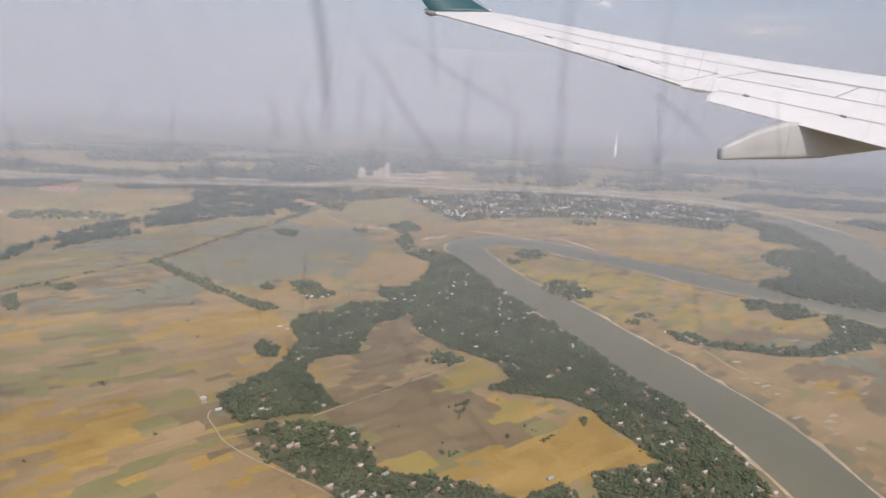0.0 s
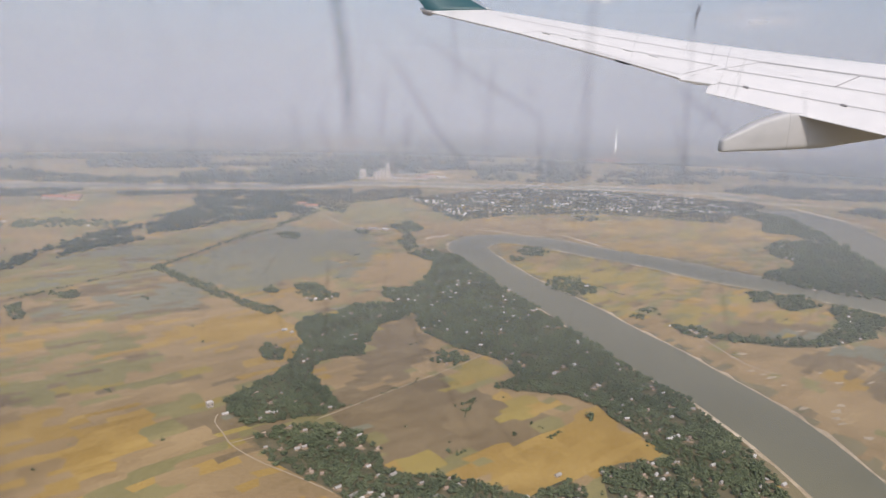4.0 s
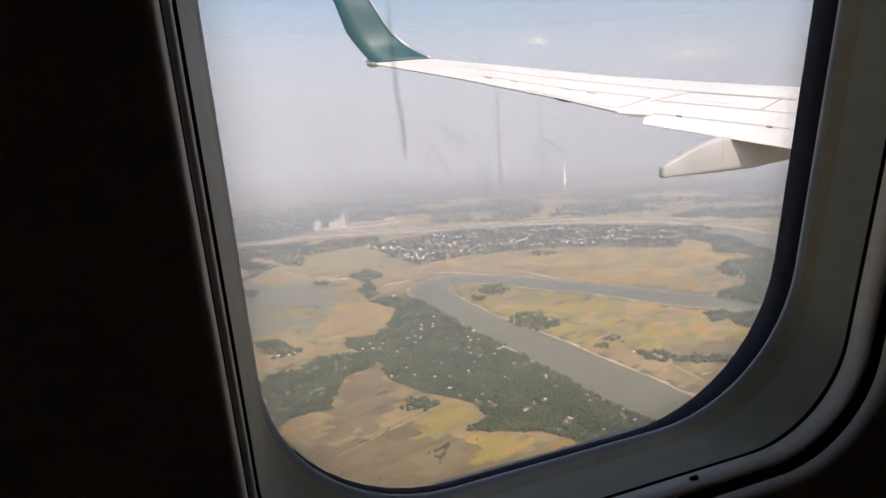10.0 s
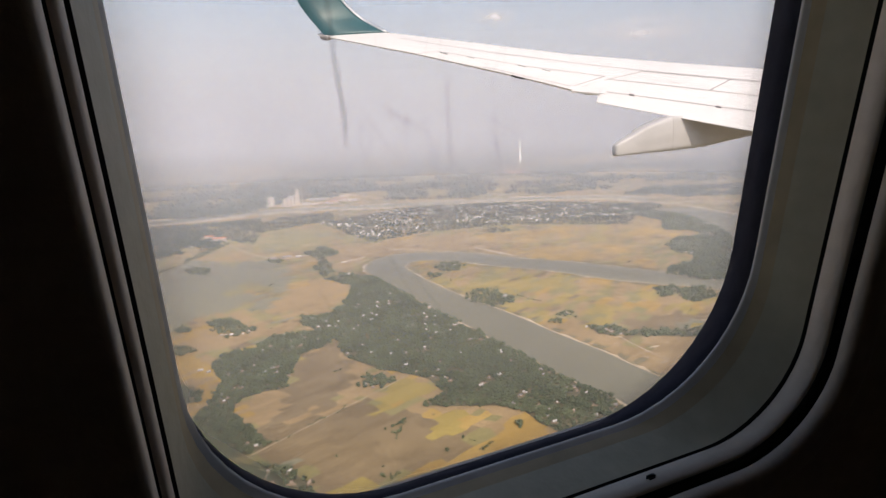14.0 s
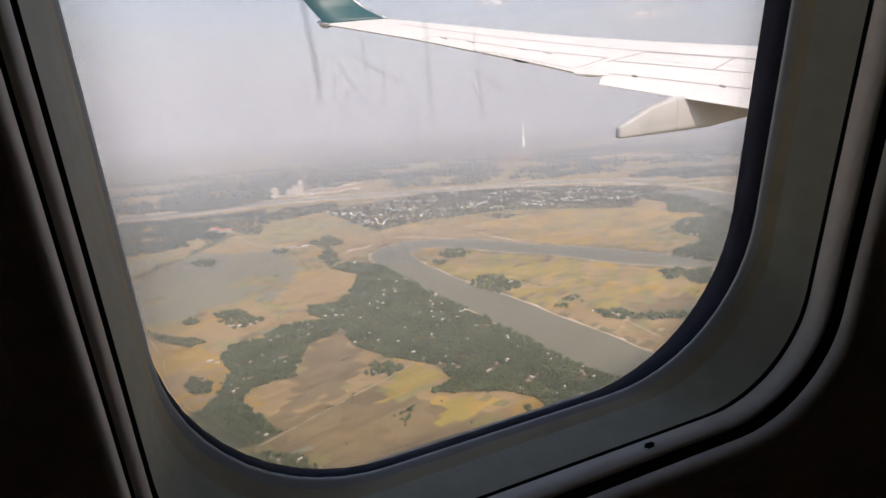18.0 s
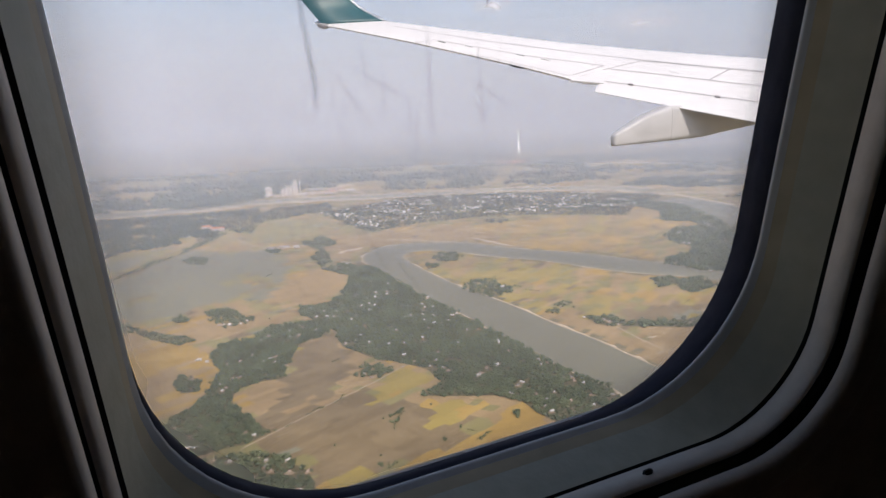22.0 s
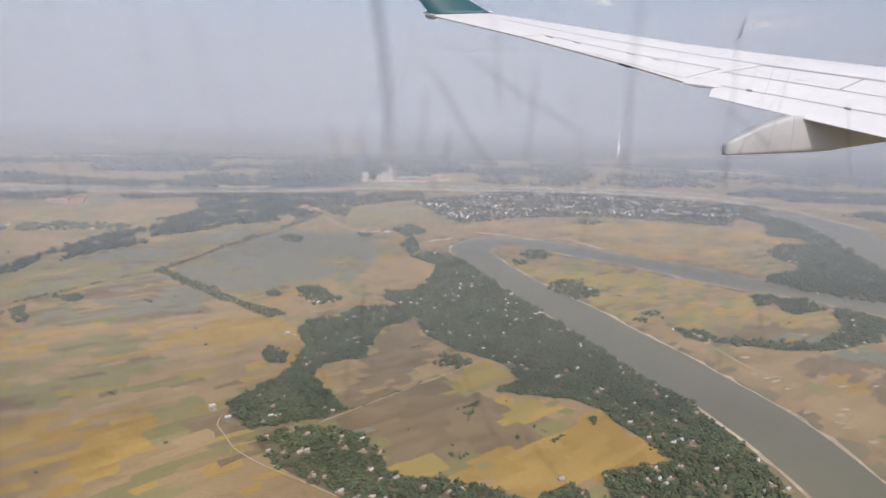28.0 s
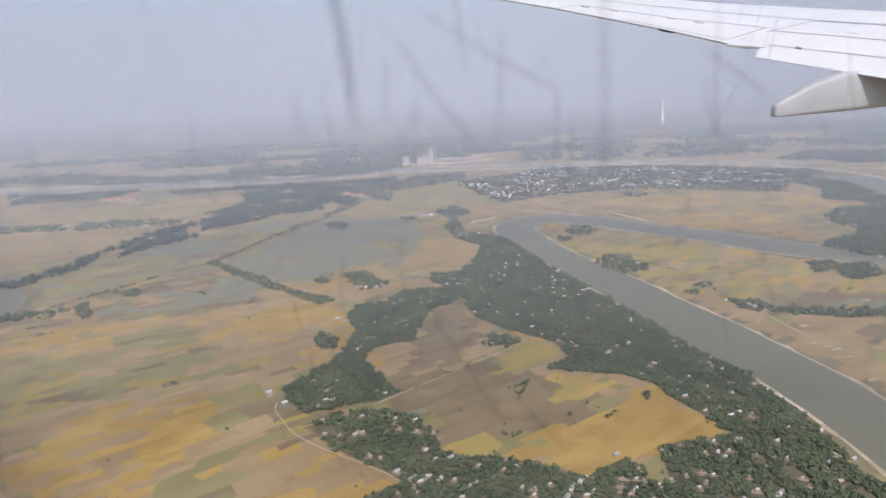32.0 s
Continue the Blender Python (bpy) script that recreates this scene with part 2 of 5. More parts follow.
def loft(loops, closed=True, cap=False):
    bm = bmesh.new()
    rings = [[bm.verts.new(p) for p in lp] for lp in loops]
    n = len(rings[0])
    for a, b in zip(rings, rings[1:]):
        for i in range(n if closed else n - 1):
            bm.faces.new((a[i], a[(i + 1) % n], b[(i + 1) % n], b[i]))
    if cap:
        bm.faces.new(rings[0])
        bm.faces.new(rings[-1])
    return bm


def box(x0, x1, y0, y1, z0, z1, bevel=0.0, bm=None):
    bm = bm or bmesh.new()
    vs = [bm.verts.new((x, y, z)) for x in (x0, x1) for y in (y0, y1) for z in (z0, z1)]
    for f in ((0, 1, 3, 2), (4, 6, 7, 5), (0, 4, 5, 1), (2, 3, 7, 6), (0, 2, 6, 4), (1, 5, 7, 3)):
        bm.faces.new([vs[i] for i in f])
    if bevel:
        bmesh.ops.bevel(bm, geom=bm.edges[:], offset=bevel, segments=2, affect="EDGES")
    return bm


def smooth_line(pts, step):
    """Points along a smooth curve through pts (tuples of any length)."""
    p = [np.array(q, float) for q in pts]
    p = [2 * p[0] - p[1]] + p + [2 * p[-1] - p[-2]]
    out = []
    for a, b, c, d in zip(p, p[1:], p[2:], p[3:]):
        n = max(2, int(np.linalg.norm((c - b)[:2]) / step))
        for i in range(n):
            t = i / n
            out.append(0.5 * (2 * b + (c - a) * t + (2 * a - 5 * b + 4 * c - d) * t * t + (3 * b - a - 3 * c + d) * t ** 3))
    out.append(p[-2])
    return np.array(out)


def ribbon(name, line, z, material, rough=0.0, extra=0.0, seed=1, side=0):
    """A strip along line (x, y, width). rough: uneven edges. side: -1 or 1 keeps one edge's border alone, extra wide."""
    rng = random.Random(seed)
    d = np.gradient(line[:, :2], axis=0)
    nrm = np.stack([-d[:, 1], d[:, 0]], 1) / np.linalg.norm(d, axis=1)[:, None]
    verts, faces = [], []
    for i, (p, n) in enumerate(zip(line, nrm)):
        w = p[2] / 2
        ea = extra * (1 + rough * (noise.noise((p[0] * 0.06, p[1] * 0.06, seed)) + rng.uniform(-0.6, 0.6)))
        eb = extra * (1 + rough * (noise.noise((p[0] * 0.06, p[1] * 0.06, seed + 9)) + rng.uniform(-0.6, 0.6)))
        if side:
            a, b = (w, w + max(0.2, ea)) if side > 0 else (-w - max(0.2, eb), -w)
        else:
            a, b = -w - eb, w + ea
        verts += [(p[0] + n[0] * a, p[1] + n[1] * a, z), (p[0] + n[0] * b, p[1] + n[1] * b, z)]
        if i:
            faces.append((2 * i - 2, 2 * i, 2 * i + 1, 2 * i - 1))
    return mesh_object(name, verts, faces, material)


# ---------------- the ground: fields, rivers, roads ----------------
bm = bmesh.new()
bmesh.ops.create_grid(bm, x_segments=40, y_segments=40, size=7000)
me = bpy.data.meshes.new("ground")
bm.to_mesh(me)
bm.free()
me.materials.append(M_GROUND)
tagged(new("ground", me), "flat dry brown and tan farmland reaching the hazy horizon", "ground", kind="structure")

RIVER = smooth_line([(215, 20, 40), (231, 75, 40), (245, 125, 33), (254, 160, 34), (261, 199, 37), (263, 222, 39), (263, 248, 39), (259, 275, 43), (258, 300, 43), (253, 341, 42), (250, 389, 40), (242, 449, 36), (238, 510, 34), (236, 562, 38), (241, 594, 39), (267, 620, 42), (299, 615, 40), (327, 593, 44), (355, 549, 42), (389, 506, 44), (414, 461, 50), (434, 430, 45), (453, 407, 43), (470, 384, 47), (496, 330, 35), (524, 326, 41), (556, 342, 33), (595, 394, 59), (623, 443, 61), (673, 521, 65), (706, 589, 64), (749, 678, 67), (763, 752, 60)], 7)
OXBOW = smooth_line([(-299, 56, 44), (-255, 191, 44), (-228, 274, 46), (-215, 319, 42), (-193, 337, 40), (-157, 330, 40), (-136, 294, 40), (-131, 246, 40), (-138, 191, 42), (-149, 56, 44)], 9)
CREEK = smooth_line([(-211, 328, 22), (-210, 373, 16), (-178, 412, 20), (-163, 485, 16), (-228, 576, 10), (-342, 618, 12), (-411, 580, 14), (-464, 499, 14), (-538, 448, 12), (-621, 500, 12), (-728, 563, 10), (-815, 537, 10)], 9)
CANAL = smooth_line([(-721, 1170, 53), (-483, 1112, 47), (-329, 1088, 45), (-212, 1075, 44), (-58, 1066, 44), (60, 1061, 44), (169, 1090, 42), (265, 1087, 37), (413, 1047, 37), (549, 1026, 38), (684, 981, 39), (771, 934, 38), (803, 866, 47)], 25)
tagged(ribbon("river", RIVER, 0.10, M_WATER), "wide muddy grey-green river winding between fields", "river", kind="structure")
tagged(ribbon("river_bank", RIVER, 0.05, M_SAND, 1.8, 1.5, 3), "pale sandy strip along the river", "river bank", kind="structure")
SHORE = RIVER[(RIVER[:, 1] > 60)].copy()
SHORE[:, 2] += 0.4
tagged(ribbon("river_shore", SHORE, 0.12, M_SAND, 1.6, 0.85, 13, -1), "bright uneven sand edge above the water", "river bank", kind="structure")
tagged(ribbon("river_arm", OXBOW, 0.105, M_WATER), "looping arm of muddy river round a field", "river", kind="structure")
tagged(ribbon("river_arm_bank", OXBOW, 0.055, M_SAND, 1.4, 1.9, 4), "pale sandy edge of the river loop", "river bank", kind="structure")
tagged(ribbon("creek", CREEK, 0.11, M_WATER), "narrow grey creek through the fields", "creek", kind="structure")
tagged(ribbon("canal", CANAL, 0.10, M_WATER), "straight pale canal across the plain", "canal", kind="structure")
tagged(ribbon("canal_bank", CANAL, 0.05, M_SAND, 0.9, 15, 5), "broad sandy banks along the canal", "canal bank", kind="structure")
for nm, pts, w, lab in (
        ("dirt_path", [(25, 278), (24, 271), (28, 260), (31, 251), (36, 243), (44, 233), (55, 222), (68, 208)], 0.5, "pale dirt path at the edge of the village"),
        ("field_track", [(31, 251), (38, 253), (43, 255)], 0.5, "faint track to the village trees"),
        ("causeway", [(67, 264), (79, 271), (98, 282), (122, 296), (142, 307), (162, 320)], 0.55, "straight pale earth causeway between brown fields"),
        ("embankment_road", [(-131, 461), (-101, 491), (-75, 518), (-59, 533), (-39, 549), (-23, 573), (-2, 616), (18, 645), (44, 686), (73, 733), (104, 792)], 3.2, "grey-green embankment road lined with trees"),
        ("field_road", [(114, 798), (134, 716), (161, 685), (194, 693)], 2.5, "pale road to the riverside hamlet"),
        ("marsh_path", [(308, 337), (304, 303), (304, 276), (311, 263)], 0.9, "pale sandy path over the marsh"),
        ("village_road", [(-666, 328), (-603, 329), (-551, 274), (-518, 216), (-504, 174)], 1.8, "thin winding dirt road"),
        ("old_airstrip", [(-343, 399), (-365, 342), (-399, 252), (-419, 192)], 9.0, "straight grey-brown earth strip through golden fields")):
    ln = smooth_line([(x, y, w) for x, y in pts], 6)
    tagged(ribbon(nm, ln, 0.16, M_ROAD if w < 3 else M_FIELD[3], 0.4, w * 0.15, 7), lab, "road", kind="structure")

BARE = ((288, 1215, 401, 1269, 26), (353, 1317, 376, 1311, 18), (172, 1120, 422, 1077, 7), (425, 1085, 765, 912, 7), (756, 871, 802, 794, 10), (802, 794, 777, 619, 7), (918, 1655, 973, 1577, 22), (271, 672, 337, 622, 4), (358, 632, 376, 571, 4), (205, 628, 237, 649, 4), (198, 586, 208, 569, 3), (804, 818, 925, 754, 8), (-132, 1362, -29, 1388, 14))
for x0, y0, x1, y1, w in BARE:
    ln = smooth_line([(x0, y0, w * .5), ((x0 * 2 + x1) / 3, (y0 * 2 + y1) / 3 + 4, w), ((x0 + x1 * 2) / 3, (y0 + y1 * 2) / 3 - 3, w * .9), (x1, y1, w * .4)], 8)
    tagged(ribbon("bare_strip", ln, 0.14, M_SAND, 0.9, w * 0.2, int(x0)), "bare pale sandy strip of ground, far off", "bare ground", kind="structure")

pv, pf = [], []
_r = random.Random(77)
for _ in range(46):
    x, y = 292 + 130 * _r.random() ** 1.5, _r.uniform(150, 330)
    k, r, n = len(pv), _r.uniform(0.4, 1.9), 10
    for a in range(n):
        q = r * _r.uniform(0.5, 1.2)
        pv.append((x + 2.4 * q * math.cos(a * 6.283 / n), y + q * math.sin(a * 6.283 / n) + 0.25 * q * math.cos(a * 6.283 / n), 0.125 + 0.0005 * (len(pf) % 40)))
    pf.append(tuple(range(k, k + n)))
tagged(mesh_object("sand_patches", pv, pf, M_ROAD), "loose pale sand patches on the marshy river bank", "sand", kind="stuff")

# field parcels: which crop grows where
ZONES = []


def crop_zone(outline, share):
    """An outline on the plain, and the shares of golden, stubble, olive, mud, wet and yellow-green fields in it."""
    ZONES.append((np.array(outline, float), np.array(share)))


crop_zone([(-249, 442), (-129, 425), (-76, 411), (-20, 432), (61, 400), (58, 328), (25, 279), (31, 248), (69, 207), (53, 189), (36, 147), (-92, 200)], (0.33, 0.27, 0.21, 0.07, 0.01, 0.11))
crop_zone([(-73, 401), (-43, 400), (-24, 370), (-45, 363), (-64, 368)], (0.0, 0.2, 0.5, 0.1, 0.2, 0.0))
crop_zone([(-14, 433), (57, 414), (61, 361), (40, 305), (23, 297), (-4, 337), (-16, 391)], (0.35, 0.5, 0.02, 0.06, 0.0, 0.07))
crop_zone([(-34, 544), (-11, 591), (61, 719), (154, 678), (146, 572), (113, 500), (61, 497), (46, 442)], (0.0, 0.08, 0.12, 0.06, 0.74, 0.0))
crop_zone([(-250, 547), (-147, 565), (-92, 623), (12, 742), (54, 755), (-42, 555), (-120, 485), (-197, 448)], (0.0, 0.15, 0.42, 0.08, 0.35, 0.0))
crop_zone([(-185, 426), (-115, 471), (-39, 540), (46, 429), (-20, 429), (-95, 413)], (0.03, 0.35, 0.07, 0.25, 0.3, 0.0))
crop_zone([(124, 449), (113, 500), (146, 572), (165, 567), (186, 539), (170, 485), (130, 459), (106, 424), (56, 412), (46, 442), (61, 497)], (0.2, 0.68, 0.02, 0.1, 0.0, 0.0))
crop_zone([(142, 398), (149, 338), (133, 325), (98, 283), (70, 267), (81, 276), (67, 311), (73, 329), (97, 334), (115, 377)], (0.0, 0.32, 0.0, 0.68, 0.0, 0.0))
crop_zone([(70, 267), (98, 282), (128, 299), (141, 279), (163, 243), (152, 226), (132, 224), (86, 220), (89, 235), (80, 253)], (0.0, 0.0, 0.02, 0.98, 0.0, 0.0))
crop_zone([(126, 289), (141, 303), (162, 318), (170, 299), (154, 283), (130, 281)], (0.1, 0.0, 0.05, 0.0, 0.0, 0.85))
crop_zone([(146, 277), (166, 269), (175, 250), (155, 245), (150, 261)], (0.75, 0.0, 0.05, 0.0, 0.0, 0.2))
crop_zone([(175, 250), (166, 269), (187, 263), (195, 238), (185, 232)], (0.1, 0.2, 0.6, 0.1, 0.0, 0.0))
crop_zone([(88, 218), (96, 227), (114, 227), (127, 225), (144, 225), (158, 231), (177, 239), (195, 232), (205, 202), (180, 201), (166, 192), (157, 190), (146, 198), (137, 191), (121, 201), (110, 210), (96, 215)], (0.84, 0.0, 0.1, 0.0, 0.0, 0.06))
crop_zone([(157, 190), (168, 192), (204, 186), (204, 168), (173, 163), (154, 175)], (0.1, 0.2, 0.6, 0.1, 0.0, 0.0))
crop_zone([(207, 182), (229, 180), (233, 175), (236, 157), (224, 150), (200, 166)], (0.15, 0.15, 0.6, 0.1, 0.0, 0.0))
crop_zone([(269, 365), (320, 323), (358, 295), (431, 300), (493, 283), (337, 131), (276, 159), (284, 206), (283, 264)], (0.0, 0.70, 0.12, 0.18, 0.0, 0.0))
crop_zone([(340, 284), (422, 291), (477, 272), (397, 212), (331, 229), (331, 258)], (0.0, 0.15, 0.0, 0.45, 0.4, 0.0))
crop_zone([(245, 465), (258, 579), (310, 557), (380, 484), (415, 412), (445, 351), (399, 322), (362, 310), (312, 340), (269, 365), (260, 436)], (0.25, 0.24, 0.12, 0.02, 0.0, 0.37))
crop_zone([(387, 704), (519, 711), (600, 668), (658, 632), (646, 597), (561, 563), (491, 517), (461, 456), (425, 510), (375, 580)], (0.42, 0.28, 0.08, 0.02, 0.0, 0.2))
crop_zone([(223, 710), (302, 727), (391, 715), (375, 580), (308, 643), (238, 640), (190, 572)], (0.0, 0.85, 0.0, 0.15, 0.0, 0.0))
crop_zone([(-331, 917), (-163, 851), (-124, 981), (-46, 988), (-47, 841), (-80, 773), (-121, 706), (-197, 590)], (0.12, 0.5, 0.32, 0.03, 0.0, 0.03))
crop_zone([(-170, 853), (-138, 909), (-151, 988), (-196, 1011)], (0.0, 0.0, 0.8, 0.0, 0.2, 0.0))
crop_zone([(116, 819), (183, 898), (267, 915), (244, 807), (173, 724)], (0.0, 0.25, 0.65, 0.0, 0.1, 0.0))
crop_zone([(317, 327), (332, 343), (377, 339), (410, 326), (377, 306), (335, 317)], (.0,.1,.05,.6,.25,.0))
crop_zone([(692, 498), (862, 556), (921, 485), (567, 244), (507, 275), (575, 338)], (.05,.75,.05,.15,.0,.0))


def inside(pts, outline):
    """Which of the points lie inside the outline."""
    x, y = pts[:, 0], pts[:, 1]
    res = np.zeros(len(pts), bool)
    for (xa, ya), (xb, yb) in zip(outline, np.roll(outline, -1, 0)):
        if ya != yb:
            res ^= ((ya > y) != (yb > y)) & (x < (xb - xa) * (y - ya) / (yb - ya) + xa)
    return res


def build_fields(sizes, seed, first, last):
    """Parcels of about that size between two distances."""
    rng = random.Random(seed)
    ca, sa = math.cos(0.42), math.sin(0.42)
    rv = np.concatenate([RIVER, OXBOW, CREEK, CANAL])
    shift = {}

    def node(i, j):
        if (i, j) not in shift:
            u, v = (i + rng.uniform(-0.26, 0.26)) * sizes[0], (j + rng.uniform(-0.24, 0.24)) * sizes[1]
            x, y = u * ca - v * sa, u * sa + v * ca
            x += 9 * noise.noise((x * 0.006, y * 0.006, 1))
            y += 9 * noise.noise((x * 0.006, y * 0.006, 5))
            shift[i, j] = (x, y)
        return shift[i, j]

    done, rims, by_crop = set(), [], defaultdict(lambda: ([], []))
    reach = int(last * 1.25 / sizes[0]), int(last * 1.25 / sizes[1])
    for i in range(-reach[0], reach[0]):
        for j in range(-reach[1], reach[1]):
            if (i, j) in done:
                continue
            x, y = i * sizes[0] * ca - j * sizes[1] * sa, i * sizes[0] * sa + j * sizes[1] * ca
            if not first < y < last or abs(x - 0.5 * y) > 0.75 * y + 380:
                continue
            wide, deep = rng.choice(((1, 1), (1, 1), (1, 1), (2, 1), (1, 2), (2, 1), (2, 2), (3, 1)))
            cells = {(i + a, j + b) for a in range(wide) for b in range(deep)}
            if cells & done:
                wide = deep = 1
                cells = {(i, j)}
            done |= cells
            rim = [(i + a, j) for a in range(wide)] + [(i + wide, j + b) for b in range(deep)] + [(i + wide - a, j + deep) for a in range(wide)] + [(i, j + deep - b) for b in range(deep)]
            c = np.array([node(*q) for q in rim])
            mid = c.mean(0)
            near = np.hypot(rv[:, 0] - mid[0], rv[:, 1] - mid[1]) - rv[:, 2] / 2
            if near.min() < 5:
                continue
            rims.append((c, mid))
    mids = np.array([m for _, m in rims])
    own = np.full(len(mids), -1)
    for k, (outline, _) in enumerate(ZONES):
        own[inside(mids, outline)] = k
    for (c, mid), k in zip(rims, own):
        w = ZONES[k][1] if k >= 0 else np.array((.16, .38, .24, .10, .08, .04))
        n = 0.5 + 0.62 * noise.noise((mid[0] * 0.014, mid[1] * 0.014, 8)) + 0.5 * noise.noise((mid[0] * 0.04, mid[1] * 0.04, 9)) + rng.uniform(-0.2, 0.2)
        crop = int(np.searchsorted(np.cumsum(w / w.sum()), min(0.999, max(0.0, n))))
        c = mid + (c - mid) * (1 - 0.03 / np.linalg.norm(c - mid, axis=1))[:, None]
        vs, fs = by_crop[min(crop, 5)]
        k = len(vs)
        vs += [(*p, 0.02) for p in c]
        fs.append(tuple(range(k, k + len(c))))
    names = ("golden rice fields ready for harvest", "tan stubble fields after harvest", "dull olive green paddies", "brown muddy fallow fields",
             "shallow wet grey fields", "yellow-green ripening rice fields")
    for crop, (vs, fs) in sorted(by_crop.items()):
        tagged(mesh_object("field_parcels", vs, fs, M_FIELD[crop]), names[crop] + ", split by thin banks", "fields", kind="stuff")


build_fields((7.6, 4.6), 5, 120, 1400)
build_fields((52, 30), 6, 1420, 3900)

# ---------------- trees and houses ----------------
OCTA_V = np.array([(1, 0, 0), (-1, 0, 0), (0, 1, 0), (0, -1, 0), (0, 0, 1), (0, 0, -1)], float)
OCTA_F = np.array([(0, 2, 4), (2, 1, 4), (1, 3, 4), (3, 0, 4), (2, 0, 5), (1, 2, 5), (3, 1, 5), (0, 3, 5)])
RNG = np.random.default_rng(11)
HOUSES = []


def spread(strips, gap, thin=1.0):
    """Places inside strips (x0, y0, x1, y1, half width), about gap apart."""
    out = []
    for x0, y0, x1, y1, hw in strips:
        length = math.hypot(x1 - x0, y1 - y0) + hw
        count = int(length * 2 * hw / gap ** 2 * thin)
        t = RNG.uniform(-hw * 0.5 / length, 1 + hw * 0.5 / length, count)
        dx, dy = (x1 - x0), (y1 - y0)
        nn = math.hypot(dx, dy) or 1.0
        o = RNG.uniform(-1, 1, count)
        x = x0 + dx * t - dy / nn * o * hw
        y = y0 + dy * t + dx / nn * o * hw
        if nn == 1.0 and dx == 0:
            a, r = RNG.uniform(0, 6.283, count), hw * np.sqrt(RNG.uniform(0, 1, count))
            x, y = x0 + r * np.cos(a), y0 + r * np.sin(a)
        keep = [abs(oo) < 0.78 + 0.42 * noise.noise((xx * 0.05, yy * 0.05, 3)) for xx, yy, oo in zip(x, y, o)]
        out.append(np.stack([x, y], 1)[keep])
    return np.concatenate(out)


CLEARED = [(290, 1150, 62), (345, 1165, 45), (900, 1500, 52), (860, 1420, 36)]          # yards of the works, bare of trees


def fill(outline, gap, thin):
    """Places about gap apart inside an outline whose edge is frayed."""
    o = np.array(outline, float)
    lo, hi = o.min(0), o.max(0)
    nx, ny = (np.ceil((hi - lo) / gap)).astype(int) + 1
    g = np.stack(np.meshgrid(np.arange(nx), np.arange(ny)), -1).reshape(-1, 2) * gap + lo
    g = g + RNG.normal(0, 0.55, g.shape) * gap
    fray = np.array([(noise.noise((x * 0.16, y * 0.16, 3)), noise.noise((x * 0.16, y * 0.16, 9))) for x, y in g]) * gap * 1.7
    clear = np.array([noise.noise((x / gap * 0.13, y / gap * 0.13, 5)) for x, y in g]) * (1.0 if gap > 3.5 else 0.0 if gap < 1.78 or gap > 1.9 else 0.6)
    return g[inside(g + fray, o) & (RNG.uniform(0, 1, len(g)) < thin) & (clear < 0.27)]


